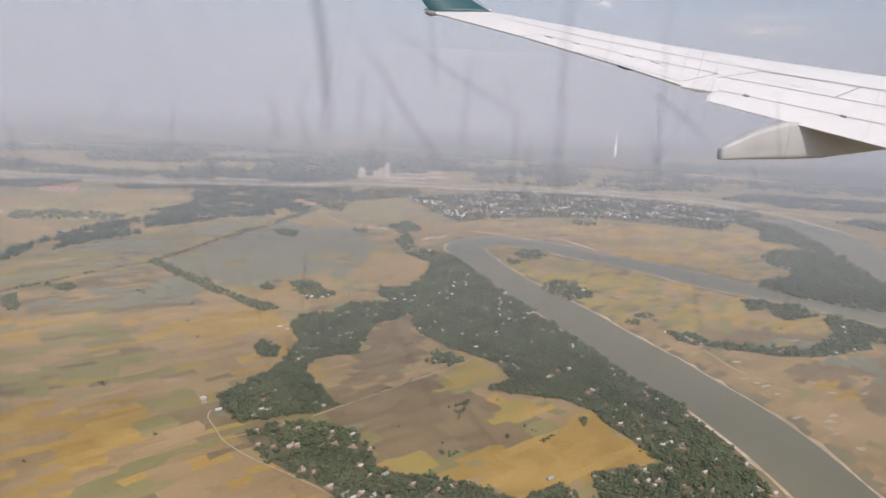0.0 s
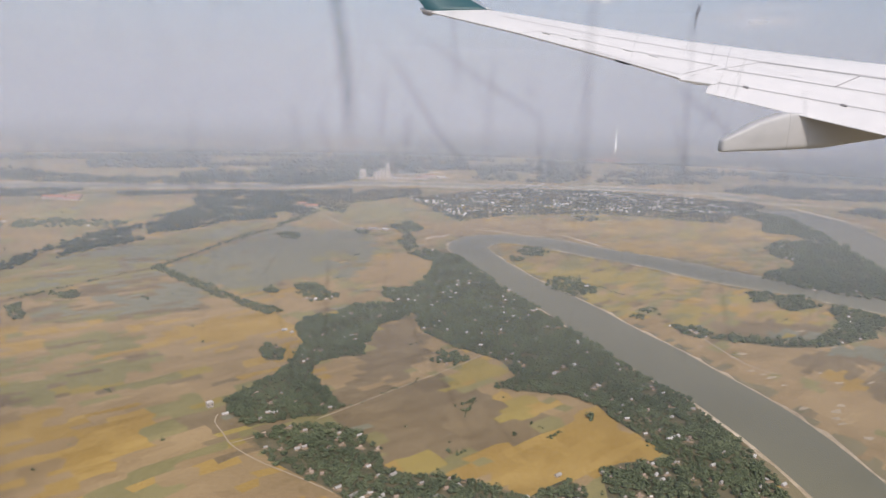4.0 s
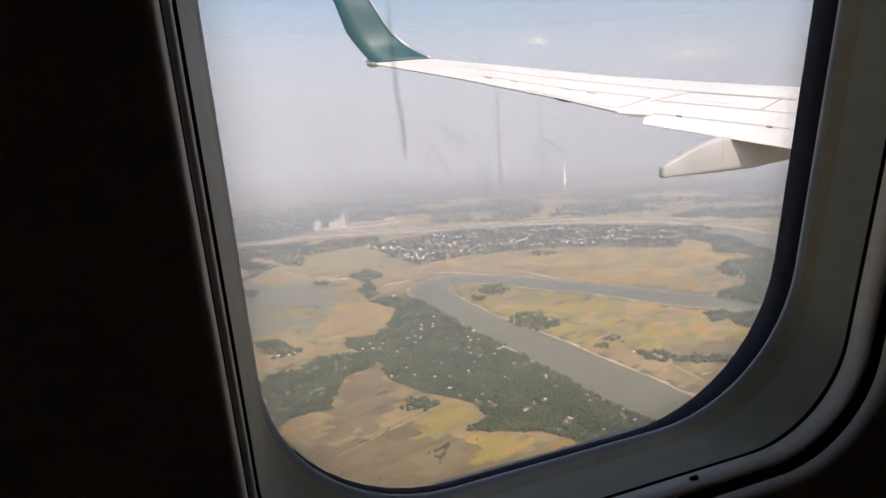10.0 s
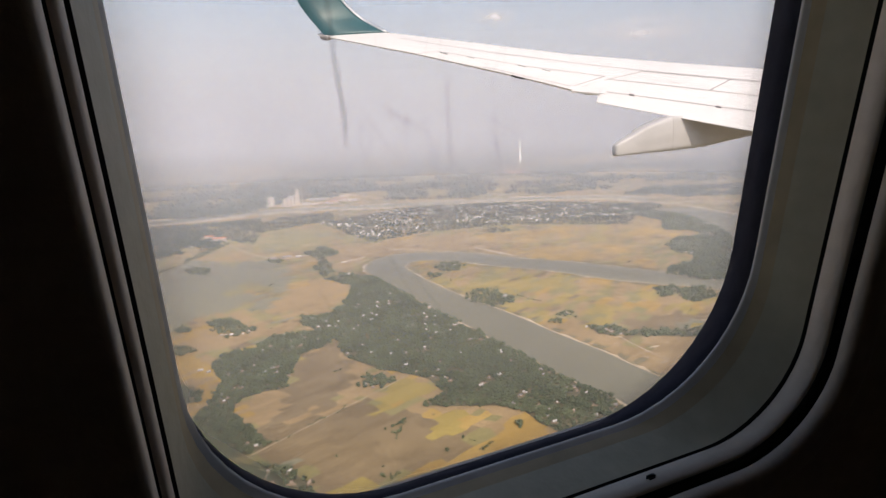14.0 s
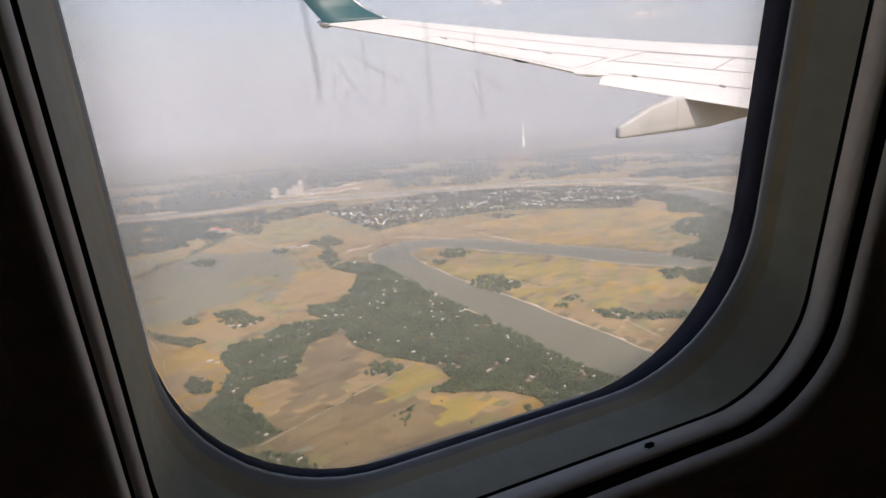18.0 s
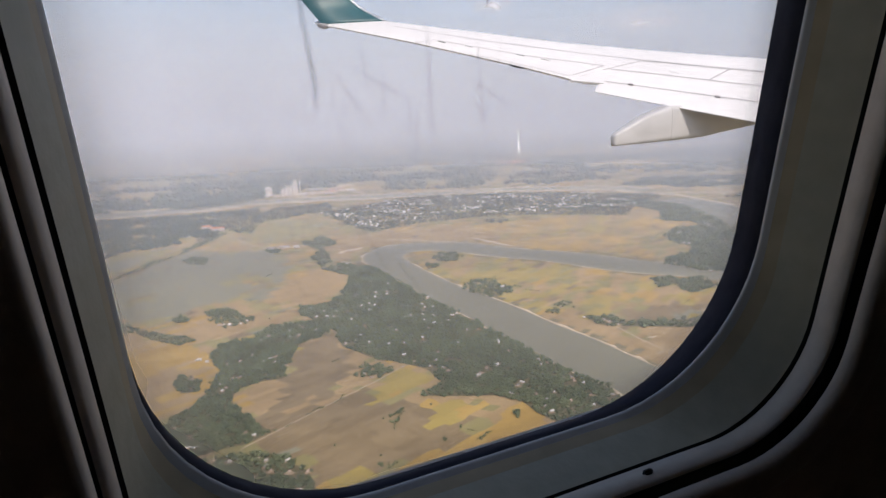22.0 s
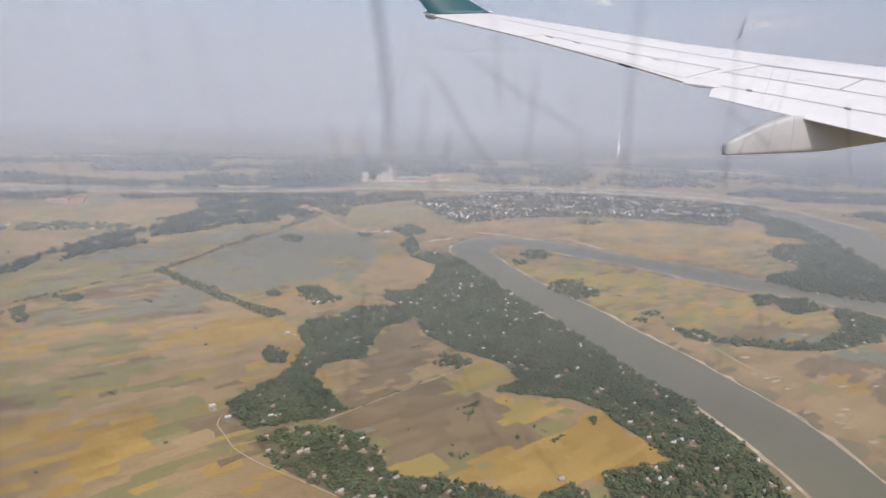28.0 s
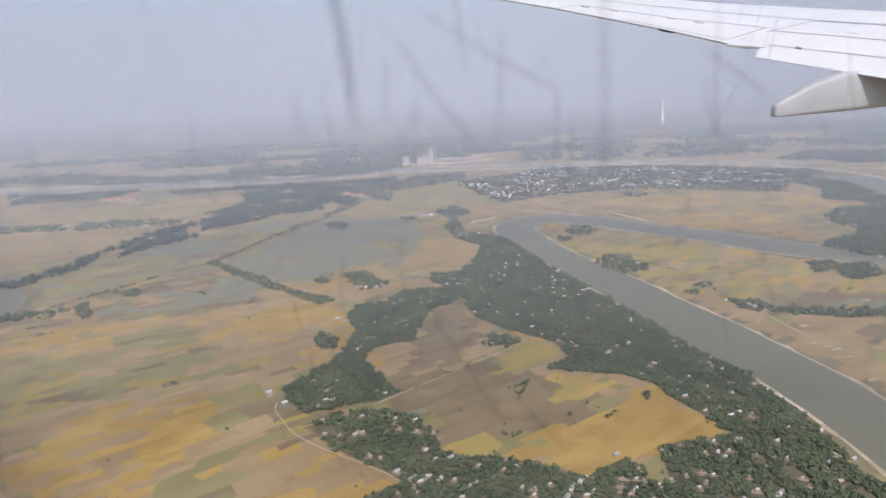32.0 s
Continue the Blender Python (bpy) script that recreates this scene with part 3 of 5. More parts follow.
def grove(label, strips, gap, clumps, size, houses=0, material=None, thin=1.0):
    """Trees over outlines (lists of corners) or along strips (x0, y0, x1, y1, half width)."""
    shaped = isinstance(strips[0], list)
    pts = np.concatenate([fill(o, gap, thin) for o in strips]) if shaped else spread(strips, gap, thin)
    for cx, cy, r in CLEARED:
        pts = pts[np.hypot(pts[:, 0] - cx, pts[:, 1] - cy) > r]
    if houses:
        hs = np.concatenate([fill(o, gap * 1.6, 1.0) for o in strips]) if shaped else spread(strips, gap * 2)
        RNG.shuffle(hs)
        for h in hs[:houses]:
            HOUSES.append((h[0], h[1]))
            # a yard is open towards one side of each house
            wide = (1.25 if clumps > 9 else 2.0) * RNG.choice((0.8, 1.0, 1.0, 1.6))
            away = np.abs((pts - h) @ np.array([0.94, -0.34])) > wide
            yard = (pts[:, 1] - h[1] < -2.4 * wide) | (pts[:, 1] - h[1] > 0.9 * wide)
            pts = pts[away | yard]
    n = len(pts)
    s = size * (0.62 + 0.85 * RNG.uniform(0, 1, n) ** 1.6) * (0.9 + 0.3 * np.array([noise.noise((x * .05, y * .05, 6)) for x, y in pts]))
    # each tree: two broad low clumps and many small ones over its dome
    k = n * clumps
    own = np.repeat(np.arange(n), clumps)
    low = np.tile(np.arange(clumps) < 2, n)
    th, u = RNG.uniform(0, 6.283, k), np.sqrt(RNG.uniform(0, 1, k))
    u = np.where(low, u * 0.4, u)
    rad = s[own] * 0.92 * u
    lift = np.where(low, 0.42, 0.62 + 0.75 * (1 - u ** 2) * RNG.uniform(0.5, 1.1, k))
    mid = np.stack([pts[own, 0] + rad * np.cos(th), pts[own, 1] + rad * np.sin(th), s[own] * lift], 1)
    cs = s[own] * np.where(low, 0.85, RNG.uniform(0.2, 0.4, k) * (12 / clumps) ** 0.5)
    v = OCTA_V[None] * cs[:, None, None] * RNG.uniform(0.65, 1.25, (k, 6, 1))
    a = RNG.uniform(0, 6.283, k)
    ca, sa = np.cos(a)[:, None], np.sin(a)[:, None]
    v = np.stack([v[..., 0] * ca - v[..., 1] * sa, v[..., 0] * sa + v[..., 1] * ca, v[..., 2] * 0.55], -1)
    v[..., 0] += 0.3 * v[..., 2] * np.cos(a * 7)[:, None]
    v += mid[:, None]
    verts = v.reshape(-1, 3)
    faces = (OCTA_F[None] + 6 * np.arange(k)[:, None, None]).reshape(-1, 3)
    ob = from_arrays("grove", verts, faces, material or M_LEAF)
    ob.data.polygons.foreach_set("use_smooth", [True] * len(ob.data.polygons))
    tagged(ob, label, "trees", kind="stuff")
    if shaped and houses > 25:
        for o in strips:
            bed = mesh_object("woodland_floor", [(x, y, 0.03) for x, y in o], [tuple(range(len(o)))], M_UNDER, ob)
            bed["label"] = "earth and undergrowth with the trees' shade put into its dark colour"
    if clumps > 9:
        # tapered trunks
        base = np.array([(1, 0), (-0.5, 0.87), (-0.5, -0.87)])
        lo = np.concatenate([pts[:, None] + base * s[:, None, None] * 0.09, np.zeros((n, 3, 1))], 2)
        hi = np.concatenate([pts[:, None] + base * s[:, None, None] * 0.05, np.repeat(s[:, None, None] * 1.1, 3, 1)], 2)
        tv = np.concatenate([lo, hi], 1).reshape(-1, 3)
        tf = np.array([(0, 1, 4), (0, 4, 3), (1, 2, 5), (1, 5, 4), (2, 0, 3), (2, 3, 5)])
        tk = from_arrays("trunks", tv, (tf[None] + 6 * np.arange(n)[:, None, None]).reshape(-1, 3), M_BARK)
        tk.parent = ob
        tagged(tk, "slender grey trunks", kind="stuff")


def from_arrays(name, verts, faces, material):
    me = bpy.data.meshes.new(name)
    nf, k = faces.shape
    me.vertices.add(len(verts))
    me.vertices.foreach_set("co", np.ascontiguousarray(verts, np.float32).ravel())
    me.loops.add(nf * k)
    me.loops.foreach_set("vertex_index", np.ascontiguousarray(faces, np.int32).ravel())
    me.polygons.add(nf)
    me.polygons.foreach_set("loop_start", np.arange(0, nf * k, k, dtype=np.int32))
    me.polygons.foreach_set("loop_total", np.full(nf, k, np.int32))
    me.materials.append(material)
    me.update(calc_edges=True)
    me.validate()
    return new(name, me)


grove("dense dark green village trees along a strip of houses", [[(27, 291), (40, 305), (53, 322), (61, 336), (67, 360), (63, 390), (72, 405), (90, 406), (106, 424), (125, 424), (145, 416), (135, 391), (116, 382), (102, 351), (97, 333), (85, 333), (73, 329), (67, 315), (72, 297), (81, 274), (68, 267), (59, 268), (42, 265), (38, 263), (30, 277)],
      [(56, 345), (53, 335), (46, 336), (42, 349), (45, 360), (52, 358)]], 1.75, 14, 1.45, 44, M_LEAF)
grove("thick dark green wood with houses beside the river", [[(174, 569), (198, 582), (219, 548), (223, 446), (230, 391), (232, 336), (236, 284), (242, 245), (238, 197), (233, 175), (217, 179), (205, 186), (203, 203), (200, 221), (196, 237), (196, 252), (187, 263), (167, 272), (155, 279), (171, 290), (170, 309), (163, 321), (149, 338), (138, 366), (141, 398), (128, 445), (133, 462), (151, 457), (172, 485), (190, 534)]], 1.8, 14, 1.45, 120, M_LEAF)
grove("village trees with tin-roofed houses and yards", [[(40, 252), (43, 259), (50, 261), (66, 260), (80, 251), (89, 234), (89, 221), (96, 214), (110, 210), (125, 199), (137, 189), (145, 194), (153, 197), (159, 190), (154, 181), (162, 179), (170, 200), (181, 203), (202, 201), (205, 186), (221, 185), (227, 177), (231, 156), (235, 150), (225, 128), (142, 138), (96, 152), (53, 187), (59, 199), (71, 204), (65, 213), (55, 224), (47, 234)]], 1.85, 14, 1.45, 170, M_LEAF)
grove("straight dark hedge of trees along a field edge", [[(-40, 546), (-37, 558), (-16, 524), (6, 489), (20, 466), (37, 442), (55, 423), (56, 413), (47, 412), (34, 431), (17, 455), (4, 475), (-18, 508)]], 2.3, 10, 1.5, 0, M_LEAF)
grove("roadside trees on an embankment", [[(-38, 547), (-11, 587), (-11, 595), (-40, 559)],
      [(-4, 607), (38, 678), (38, 690), (-5, 619)],
      [(61, 709), (115, 806), (112, 824), (61, 729)]], 2.9, 8, 1.4, 0, M_LEAF)
ROADSIDE = [(-131, 461), (-101, 491), (-75, 518), (-59, 533), (-39, 549), (-23, 573), (-2, 616), (18, 645), (44, 686), (73, 733), (104, 792)]
grove("bushes and small trees on the embankment", [(*a, *b, 2.2) for a, b in zip(ROADSIDE, ROADSIDE[1:])], 2.6, 7, 1.0)
grove("small clump of trees standing in open fields", [[(67, 479), (82, 483), (98, 442), (76, 434)],
      [(131, 321), (144, 328), (152, 316), (140, 307)],
      [(189, 238), (187, 236), (184, 237), (183, 240), (186, 242), (189, 241)],
      [(-77, 477), (-79, 468), (-88, 471), (-96, 482), (-94, 490), (-85, 488)],
      [(-100, 444), (-98, 430), (-104, 432), (-112, 447), (-114, 462), (-108, 460)],
      [(57, 467), (54, 460), (48, 461), (45, 470), (48, 477), (54, 475)]], 2.2, 12, 1.6, 9, M_LEAF)
grove("low bushes on a brown field", [[(129, 251), (132, 252), (143, 269), (141, 272)],
      [(124, 223), (121, 222), (116, 224), (114, 226), (117, 227), (122, 226)]], 1.7, 9, 0.8, 0, M_LEAF)
grove("low bushes along the earth causeway", [[(81, 272), (122, 296), (122, 298), (81, 274)]], 1.8, 8, 0.5, 0, M_LEAF)
grove("scattered trees by the river bend", [[(175, 619), (198, 666), (190, 597), (175, 576)],
      [(183, 703), (214, 731), (217, 677), (187, 657)],
      [(156, 677), (151, 665), (143, 667), (140, 681), (146, 694), (154, 692)],
      [(84, 660), (78, 645), (66, 648), (60, 667), (66, 683), (78, 680)],
      [(308, 555), (294, 540), (280, 544), (280, 563), (294, 579), (309, 575)],
      [(273, 529), (266, 522), (258, 524), (257, 533), (264, 541), (272, 539)],
      [(257, 448), (277, 471), (289, 459), (293, 423), (272, 413), (260, 425)],
      [(310, 373), (304, 368), (298, 369), (298, 376), (305, 381), (311, 379)],
      [(293, 362), (288, 358), (283, 359), (283, 365), (289, 369), (294, 367)]], 2.6, 11, 1.7, 14, M_LEAF)
grove("crescent of trees with houses round the meander's end", [[(299, 345), (320, 336), (317, 325), (334, 316), (353, 311), (376, 304), (404, 317), (422, 329), (436, 355), (450, 358), (457, 344), (467, 308), (456, 291), (446, 293), (430, 309), (418, 299), (397, 295), (375, 291), (345, 296), (329, 306), (313, 316), (299, 326)],
      [(406, 401), (425, 400), (416, 382), (394, 376)],
      [(421, 391), (442, 386), (438, 360), (404, 355), (408, 373)]], 2.6, 10, 1.7, 26, M_LEAF)
grove("dark green wood beyond the upper river arm", [[(471, 453), (512, 464), (530, 482), (527, 504), (543, 537), (583, 565), (624, 564), (638, 592), (609, 613), (661, 676), (664, 730), (651, 778), (712, 761), (721, 700), (678, 595), (634, 521), (604, 468), (577, 414), (550, 394), (547, 372), (525, 362), (502, 364), (480, 379), (464, 404), (449, 436)]], 3.3, 8, 2.1, 55, M_LEAF)
grove("trees between the houses of the distant town", [[(249, 908), (361, 972), (440, 1009), (574, 972), (688, 904), (731, 839), (701, 758), (597, 668), (526, 722), (458, 759), (348, 756), (267, 725)],
      [(127, 1002), (181, 1021), (174, 928), (141, 790), (122, 817), (99, 921)],
      [(205, 1001), (290, 1020), (275, 913), (233, 912), (163, 867), (152, 906)],
      [(450, 716), (434, 702), (420, 706), (420, 724), (435, 739), (450, 735)],
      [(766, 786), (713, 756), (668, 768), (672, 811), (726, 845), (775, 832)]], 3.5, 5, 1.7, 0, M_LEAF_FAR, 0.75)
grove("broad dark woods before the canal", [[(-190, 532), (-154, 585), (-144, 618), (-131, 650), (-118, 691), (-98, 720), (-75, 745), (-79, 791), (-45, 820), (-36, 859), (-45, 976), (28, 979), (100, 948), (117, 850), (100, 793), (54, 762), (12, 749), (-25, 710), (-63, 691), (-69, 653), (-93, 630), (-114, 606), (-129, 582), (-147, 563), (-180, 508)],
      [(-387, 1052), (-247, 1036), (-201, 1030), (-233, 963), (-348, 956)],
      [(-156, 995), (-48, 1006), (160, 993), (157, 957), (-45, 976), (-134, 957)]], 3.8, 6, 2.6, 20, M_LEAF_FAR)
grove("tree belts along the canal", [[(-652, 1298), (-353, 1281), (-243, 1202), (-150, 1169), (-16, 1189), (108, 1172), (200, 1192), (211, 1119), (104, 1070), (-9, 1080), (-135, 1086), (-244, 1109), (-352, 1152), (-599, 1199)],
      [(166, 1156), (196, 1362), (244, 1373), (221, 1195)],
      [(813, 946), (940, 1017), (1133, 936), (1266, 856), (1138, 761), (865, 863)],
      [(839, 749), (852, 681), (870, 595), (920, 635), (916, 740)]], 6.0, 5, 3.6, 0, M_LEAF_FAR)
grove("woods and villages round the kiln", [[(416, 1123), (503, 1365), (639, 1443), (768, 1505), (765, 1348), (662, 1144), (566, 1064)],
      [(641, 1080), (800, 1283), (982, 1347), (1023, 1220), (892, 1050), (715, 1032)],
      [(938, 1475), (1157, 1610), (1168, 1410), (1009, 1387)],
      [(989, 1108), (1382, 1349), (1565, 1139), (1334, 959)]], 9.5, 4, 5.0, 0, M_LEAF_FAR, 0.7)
grove("large village wood dotted with white roofs", [(-318, 434, -267, 319, 52), (-287, 301, -251, 283, 30), (-345, 283, -308, 256, 22), (-182, 439, -112, 450, 9), (-388, 219, -371, 172, 20), (-230, 399, -212, 390, 20)], 4.2, 7, 2.2, 40)
grove("village trees on the western plain", [(-671, 461, -625, 374, 34), (-634, 284, -623, 210, 34), (-654, 715, -543, 655, 30), (-543, 655, -468, 643, 24), (-290, 767, -106, 750, 24)], 5.0, 5, 2.4, 25)
_r = random.Random(43)
WATER = np.concatenate([RIVER, OXBOW, CREEK, CANAL])
lone = []
while len(lone) < 300:
    x, y = _r.uniform(-180, 760), 150 + 800 * _r.random() ** 1.5
    if (np.hypot(WATER[:, 0] - x, WATER[:, 1] - y) - WATER[:, 2] / 2).min() > 5 and noise.noise((x * 0.012, y * 0.012, 7)) > _r.uniform(-0.4, 0.5):
        l, a = _r.choice((0.5, 0.5, 1.5, 6, 12)), _r.choice((0.42, 0.42, 2.0)) + _r.uniform(-0.15, 0.15)
        lone.append((x, y, x + l * math.cos(a), y + l * math.sin(a), _r.uniform(0.7, 1.3)))
grove("lone bushes and small trees on field edges", lone, 1.5, 9, 0.75)
far = []
_r = random.Random(21)
for _ in range(230):
    y = 1180 * (3.8 ** (_r.random() ** 1.1))
    x = _r.uniform(-0.75, 1.6) * y
    l = _r.uniform(80, 420) * (y / 1500)
    sl = _r.uniform(-0.14, 0.10)
    far.append((x, y, x + l, y + sl * l, _r.uniform(10, 55) * y / 1700))
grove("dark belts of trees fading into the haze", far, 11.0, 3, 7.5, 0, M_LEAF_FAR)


# houses: one of each kind with its parts, then copies
def gable(l, w, h, rise, over):
    bm = bmesh.new()
    v = [bm.verts.new(p) for p in ((-l / 2 - over, -w / 2 - over, h - .06), (l / 2 + over, -w / 2 - over, h - .06), (l / 2 + over, 0, h + rise), (-l / 2 - over, 0, h + rise),
                                   (-l / 2 - over, w / 2 + over, h - .06), (l / 2 + over, w / 2 + over, h - .06))]
    for f in ((0, 1, 2, 3), (3, 2, 5, 4), (0, 3, 4), (1, 5, 2)):
        bm.faces.new([v[i] for i in f])
    return bm


def house(name, l, w, h, wall, roof, label, flat=False):
    root = tagged(new(name), label, "house", group="houses of the plain")
    part("wall", box(-l / 2, l / 2, -w / 2, w / 2, 0, h), wall, root)
    if flat:
        part("roof", box(-l / 2 - .12, l / 2 + .12, -w / 2 - .12, w / 2 + .12, h + .004, h + .25), roof, root)
        part("parapet", loft([[(sx * l / 2 * k, sy * w / 2 * k, z) for sx, sy in ((-1, -1), (1, -1), (1, 1), (-1, 1))] for k, z in ((1.02, h + .254), (1.02, h + .6), (.9, h + .6), (.9, h + .254))]), wall, root)
    else:
        part("roof", gable(l, w, h, w * 0.38, 0.16), roof, root)
    part("door", box(-.16, .16, -w / 2 - .03, -w / 2 - .003, 0.02, min(.62, h * .8)), M_DARKWIN, root)
    for sx in (-1, 1):
        part("window", box(sx * l * .3 - .14, sx * l * .3 + .14, -w / 2 - .03, -w / 2 - .003, h * .4, h * .75), M_DARKWIN, root)
    return root


KINDS = [house("village_house", 3.0, 1.9, 1.1, M_PLASTER, M_TIN, "small village house with a bright weathered tin roof"),
         house("village_house", 3.8, 2.0, 1.0, M_PLASTER, M_TIN, "long low house with a pale tin roof"),
         house("village_house", 2.4, 1.7, 1.0, M_PLASTER, M_RUST, "small hut with a rusty tin roof"),
         house("town_house", 3.0, 2.6, 2.4, M_PLASTER, M_CONC, "pale flat-roofed town building", True)]
_r = random.Random(31)
used = [False] * len(KINDS)


def put_house(kind, x, y, turn, grow=1.0):
    m = pose(x, y, 0, 0, 0, turn)
    if not used[kind]:
        used[kind] = True
        KINDS[kind].matrix_basis = m @ Matrix.Scale(grow, 4)
        return KINDS[kind]
    ob = copy_thing(KINDS[kind], m)
    ob.scale = (grow, grow, grow)
    return ob


HOUSES.sort(key=lambda h: math.hypot(*h))
rest = []
for n, (x, y) in enumerate(HOUSES):
    turn, grow = _r.choice((20, 110, 30, 200, 5)) + _r.uniform(-12, 12), _r.uniform(0.34, 0.64) * (1 + max(0, y - 350) / 800)
    if n < 290:
        put_house(_r.choice((0, 1, 1, 2, 2)), x, y, turn, grow)
    else:
        rest.append((x, y, turn, grow, 1.1))
TOWN = np.array([(249, 908), (361, 972), (440, 1009), (574, 972), (688, 904), (731, 839), (701, 758), (640, 715), (526, 742), (458, 779), (348, 776), (267, 745)], float)
spots = np.array([(_r.uniform(245, 735), _r.uniform(660, 1015)) for _ in range(5200)])
lots = [p for p in spots[inside(spots, TOWN)] if noise.noise((p[0] * 0.03, p[1] * 0.03, 4)) > _r.uniform(-0.15, 0.4)][:520]
for n, (x, y) in enumerate(lots):
    if n < 110:
        put_house(3, x, y, _r.uniform(0, 180), _r.uniform(0.7, 1.25))
    else:
        rest.append((x, y, _r.uniform(0, 180), _r.uniform(0.55, 1.15), 2.3))
yv, yf = [], []
for x, y in HOUSES[:520]:
    k, n, r = len(yv), 9, _r.uniform(0.7, 1.7) * (1 + max(0, y - 350) / 700)
    for a in range(n):
        q = r * _r.uniform(0.55, 1.15)
        yv.append((x + q * 1.5 * math.cos(a * 6.283 / n + 0.4) - 0.3 * q, y - 1.0 + q * math.sin(a * 6.283 / n), 0.13 + 0.0004 * (k % 60)))
    yf.append(tuple(range(k, k + n)))
tagged(mesh_object("house_yards", yv, yf, M_YARD), "bare trodden brown yards beside the village houses", "yards", kind="stuff")
hv, hf = [], []
for x, y, turn, grow, high in rest:
    m, k = pose(x, y, 0, 0, 0, turn) @ Matrix.Scale(grow, 4), len(hv)
    for px, py, pz in ((-1.5, -.95, 0), (1.5, -.95, 0), (1.5, .95, 0), (-1.5, .95, 0), (-1.5, -.95, high), (1.5, -.95, high), (1.5, .95, high), (-1.5, .95, high), (-1.6, 0, high + .6), (1.6, 0, high + .6)):
        hv.append(m @ Vector((px, py, pz)))
    hf += [tuple(k + q for q in f) for f in ((0, 1, 5, 4), (1, 2, 6, 5), (2, 3, 7, 6), (3, 0, 4, 7), (4, 5, 9, 8), (7, 8, 9, 6), (4, 8, 7), (5, 6, 9))]
tagged(mesh_object("distant_houses", hv, hf, M_FARHOUSE), "many small pale houses with tin roofs, far off", "houses", kind="stuff")
for x, y, kind, turn, grow in ((21, 286, 3, 25, 0.9), (28, 277, 1, 20, 0.7), (59, 283, 2, 25, 0.9), (49, 274, 1, 30, 0.7), (91, 214, 1, 30, 0.75), (75, 204, 1, 35, 0.8), (74, 204, 0, 35, 0.6), (84, 201, 1, 40, 0.8), (93, 194, 1, 40, 0.8), (96, 196, 2, 40, 0.8), (103, 197, 0, 20, 0.7), (111, 189, 2, 40, 0.8), (128, 185, 1, 55, 0.8), (132, 187, 0, 55, 0.8), (134, 188, 1, 55, 0.8), (137, 188, 2, 55, 0.8)):
    put_house(kind, x, y, turn, grow)
for x, y, kind, turn, grow in ((124, 180, 1, 50, 0.8), (121, 179, 2, 50, 0.8), (148, 178, 1, 30, 0.8), (145, 176, 2, 30, 0.8), (189, 188, 0, 10, 0.8), (215, 216, 1, 10, 0.8), (211, 215, 1, 10, 0.7), (227, 207, 2, 30, 0.7), (192, 163, 1, 30, 0.9), (218, 165, 2, 10, 0.9), (206, 296, 1, 15, 0.9), (191, 288, 1, 20, 0.8), (224, 329, 1, 0, 0.9), (218, 329, 1, 0, 0.7), (95, 365, 1, 50, 0.8), (90, 360, 1, 50, 0.8)):
    put_house(kind, x, y, turn, grow)
for x, y, kind, turn, grow in ((86, 357, 1, 50, 0.8), (57, 381, 1, 10, 0.8), (61, 376, 0, 10, 0.7), (94, 398, 1, 5, 0.7), (112, 394, 1, 30, 0.7), (137, 450, 0, 20, 0.9), (191, 462, 1, 5, 0.8), (174, 427, 1, 10, 0.9), (288, 437, 1, 10, 1.0), (196, 403, 1, 10, 0.8), (204, 379, 1, 10, 0.8), (208, 247, 1, 10, 0.8), (223, 232, 1, 10, 0.7), (152, 200, 1, 20, 0.7), (170, 198, 1, 20, 0.7)):
    put_house(kind, x, y, turn, grow)

# ---------------- far landmarks ----------------
def cyl(x, y, r, h, top=0.0, n=20, r1=None, z0=0.0):
    r1 = r if r1 is None else r1
    loops = [[(x + q * math.cos(i * 2 * math.pi / n), y + q * math.sin(i * 2 * math.pi / n), z) for i in range(n)]
             for q, z in ([(r, z0), (r1, h)] + ([(r1 * 0.75, h + top * 0.7), (r1 * 0.1, h + top)] if top else []))]
    return loft(loops, cap=True)


plant = tagged(new("cement_plant"), "pale grey cement plant with silos and a tall tower", "factory")
plant.location, plant.scale = (266, 1164, 0), (0.62, 0.62, 0.62)
part("tower", box(-6, 8, -6, 6, 0, 34), M_TAN, plant)
part("tower_head", box(-3, 5, -4, 4, 34.01, 44), M_TAN, plant)
part("dome", cyl(-72, 10, 11, 18, 9), M_TAN, plant)
for i in range(3):
    part("silo", cyl(-40 + i * 11, -25, 5, 20, 3), M_TAN, plant)
for i in range(2):
    part("silo", cyl(-18 + i * 12, 12, 5.5, 24, 3), M_TAN, plant)
part("shed", gable(44, 16, 9, 5, 1), M_TIN, plant).location = (62, 10, 0)
part("shed", gable(30, 14, 7, 4, 1), M_RUST, plant).location = (110, -10, 0)
for x, y, l, w, h, turn in ((95, -30, 34, 9, 5, 4), (130, 14, 40, 12, 6, -6), (20, -38, 22, 8, 5, 10), (-30, 20, 16, 8, 7, 0), (160, -16, 26, 10, 5, 8), (-84, -22, 14, 8, 6, 12)):
    part("shed_wall", box(-l / 2, l / 2, -w / 2, w / 2, 0, h), M_TAN, plant).matrix_basis = pose(x, y, 0.5, 0, 0, turn)
    part("shed_roof", gable(l, w, h, w * 0.22, 0.6), M_TERRA if l > 30 else M_TIN, plant).matrix_basis = pose(x, y, 0.52, 0, 0, turn)
part("stack", cyl(16, 2, 1.6, 52, n=12, r1=1.2), M_TAN, plant)
part("yard", box(-60, 120, -34, 24, 0.16, 0.5), M_SAND, plant)
kiln = tagged(new("brick_kiln"), "brick kiln with a tall smoking chimney", "kiln")
kiln.location, kiln.scale = (925, 1529, 0), (0.78, 0.78, 0.78)
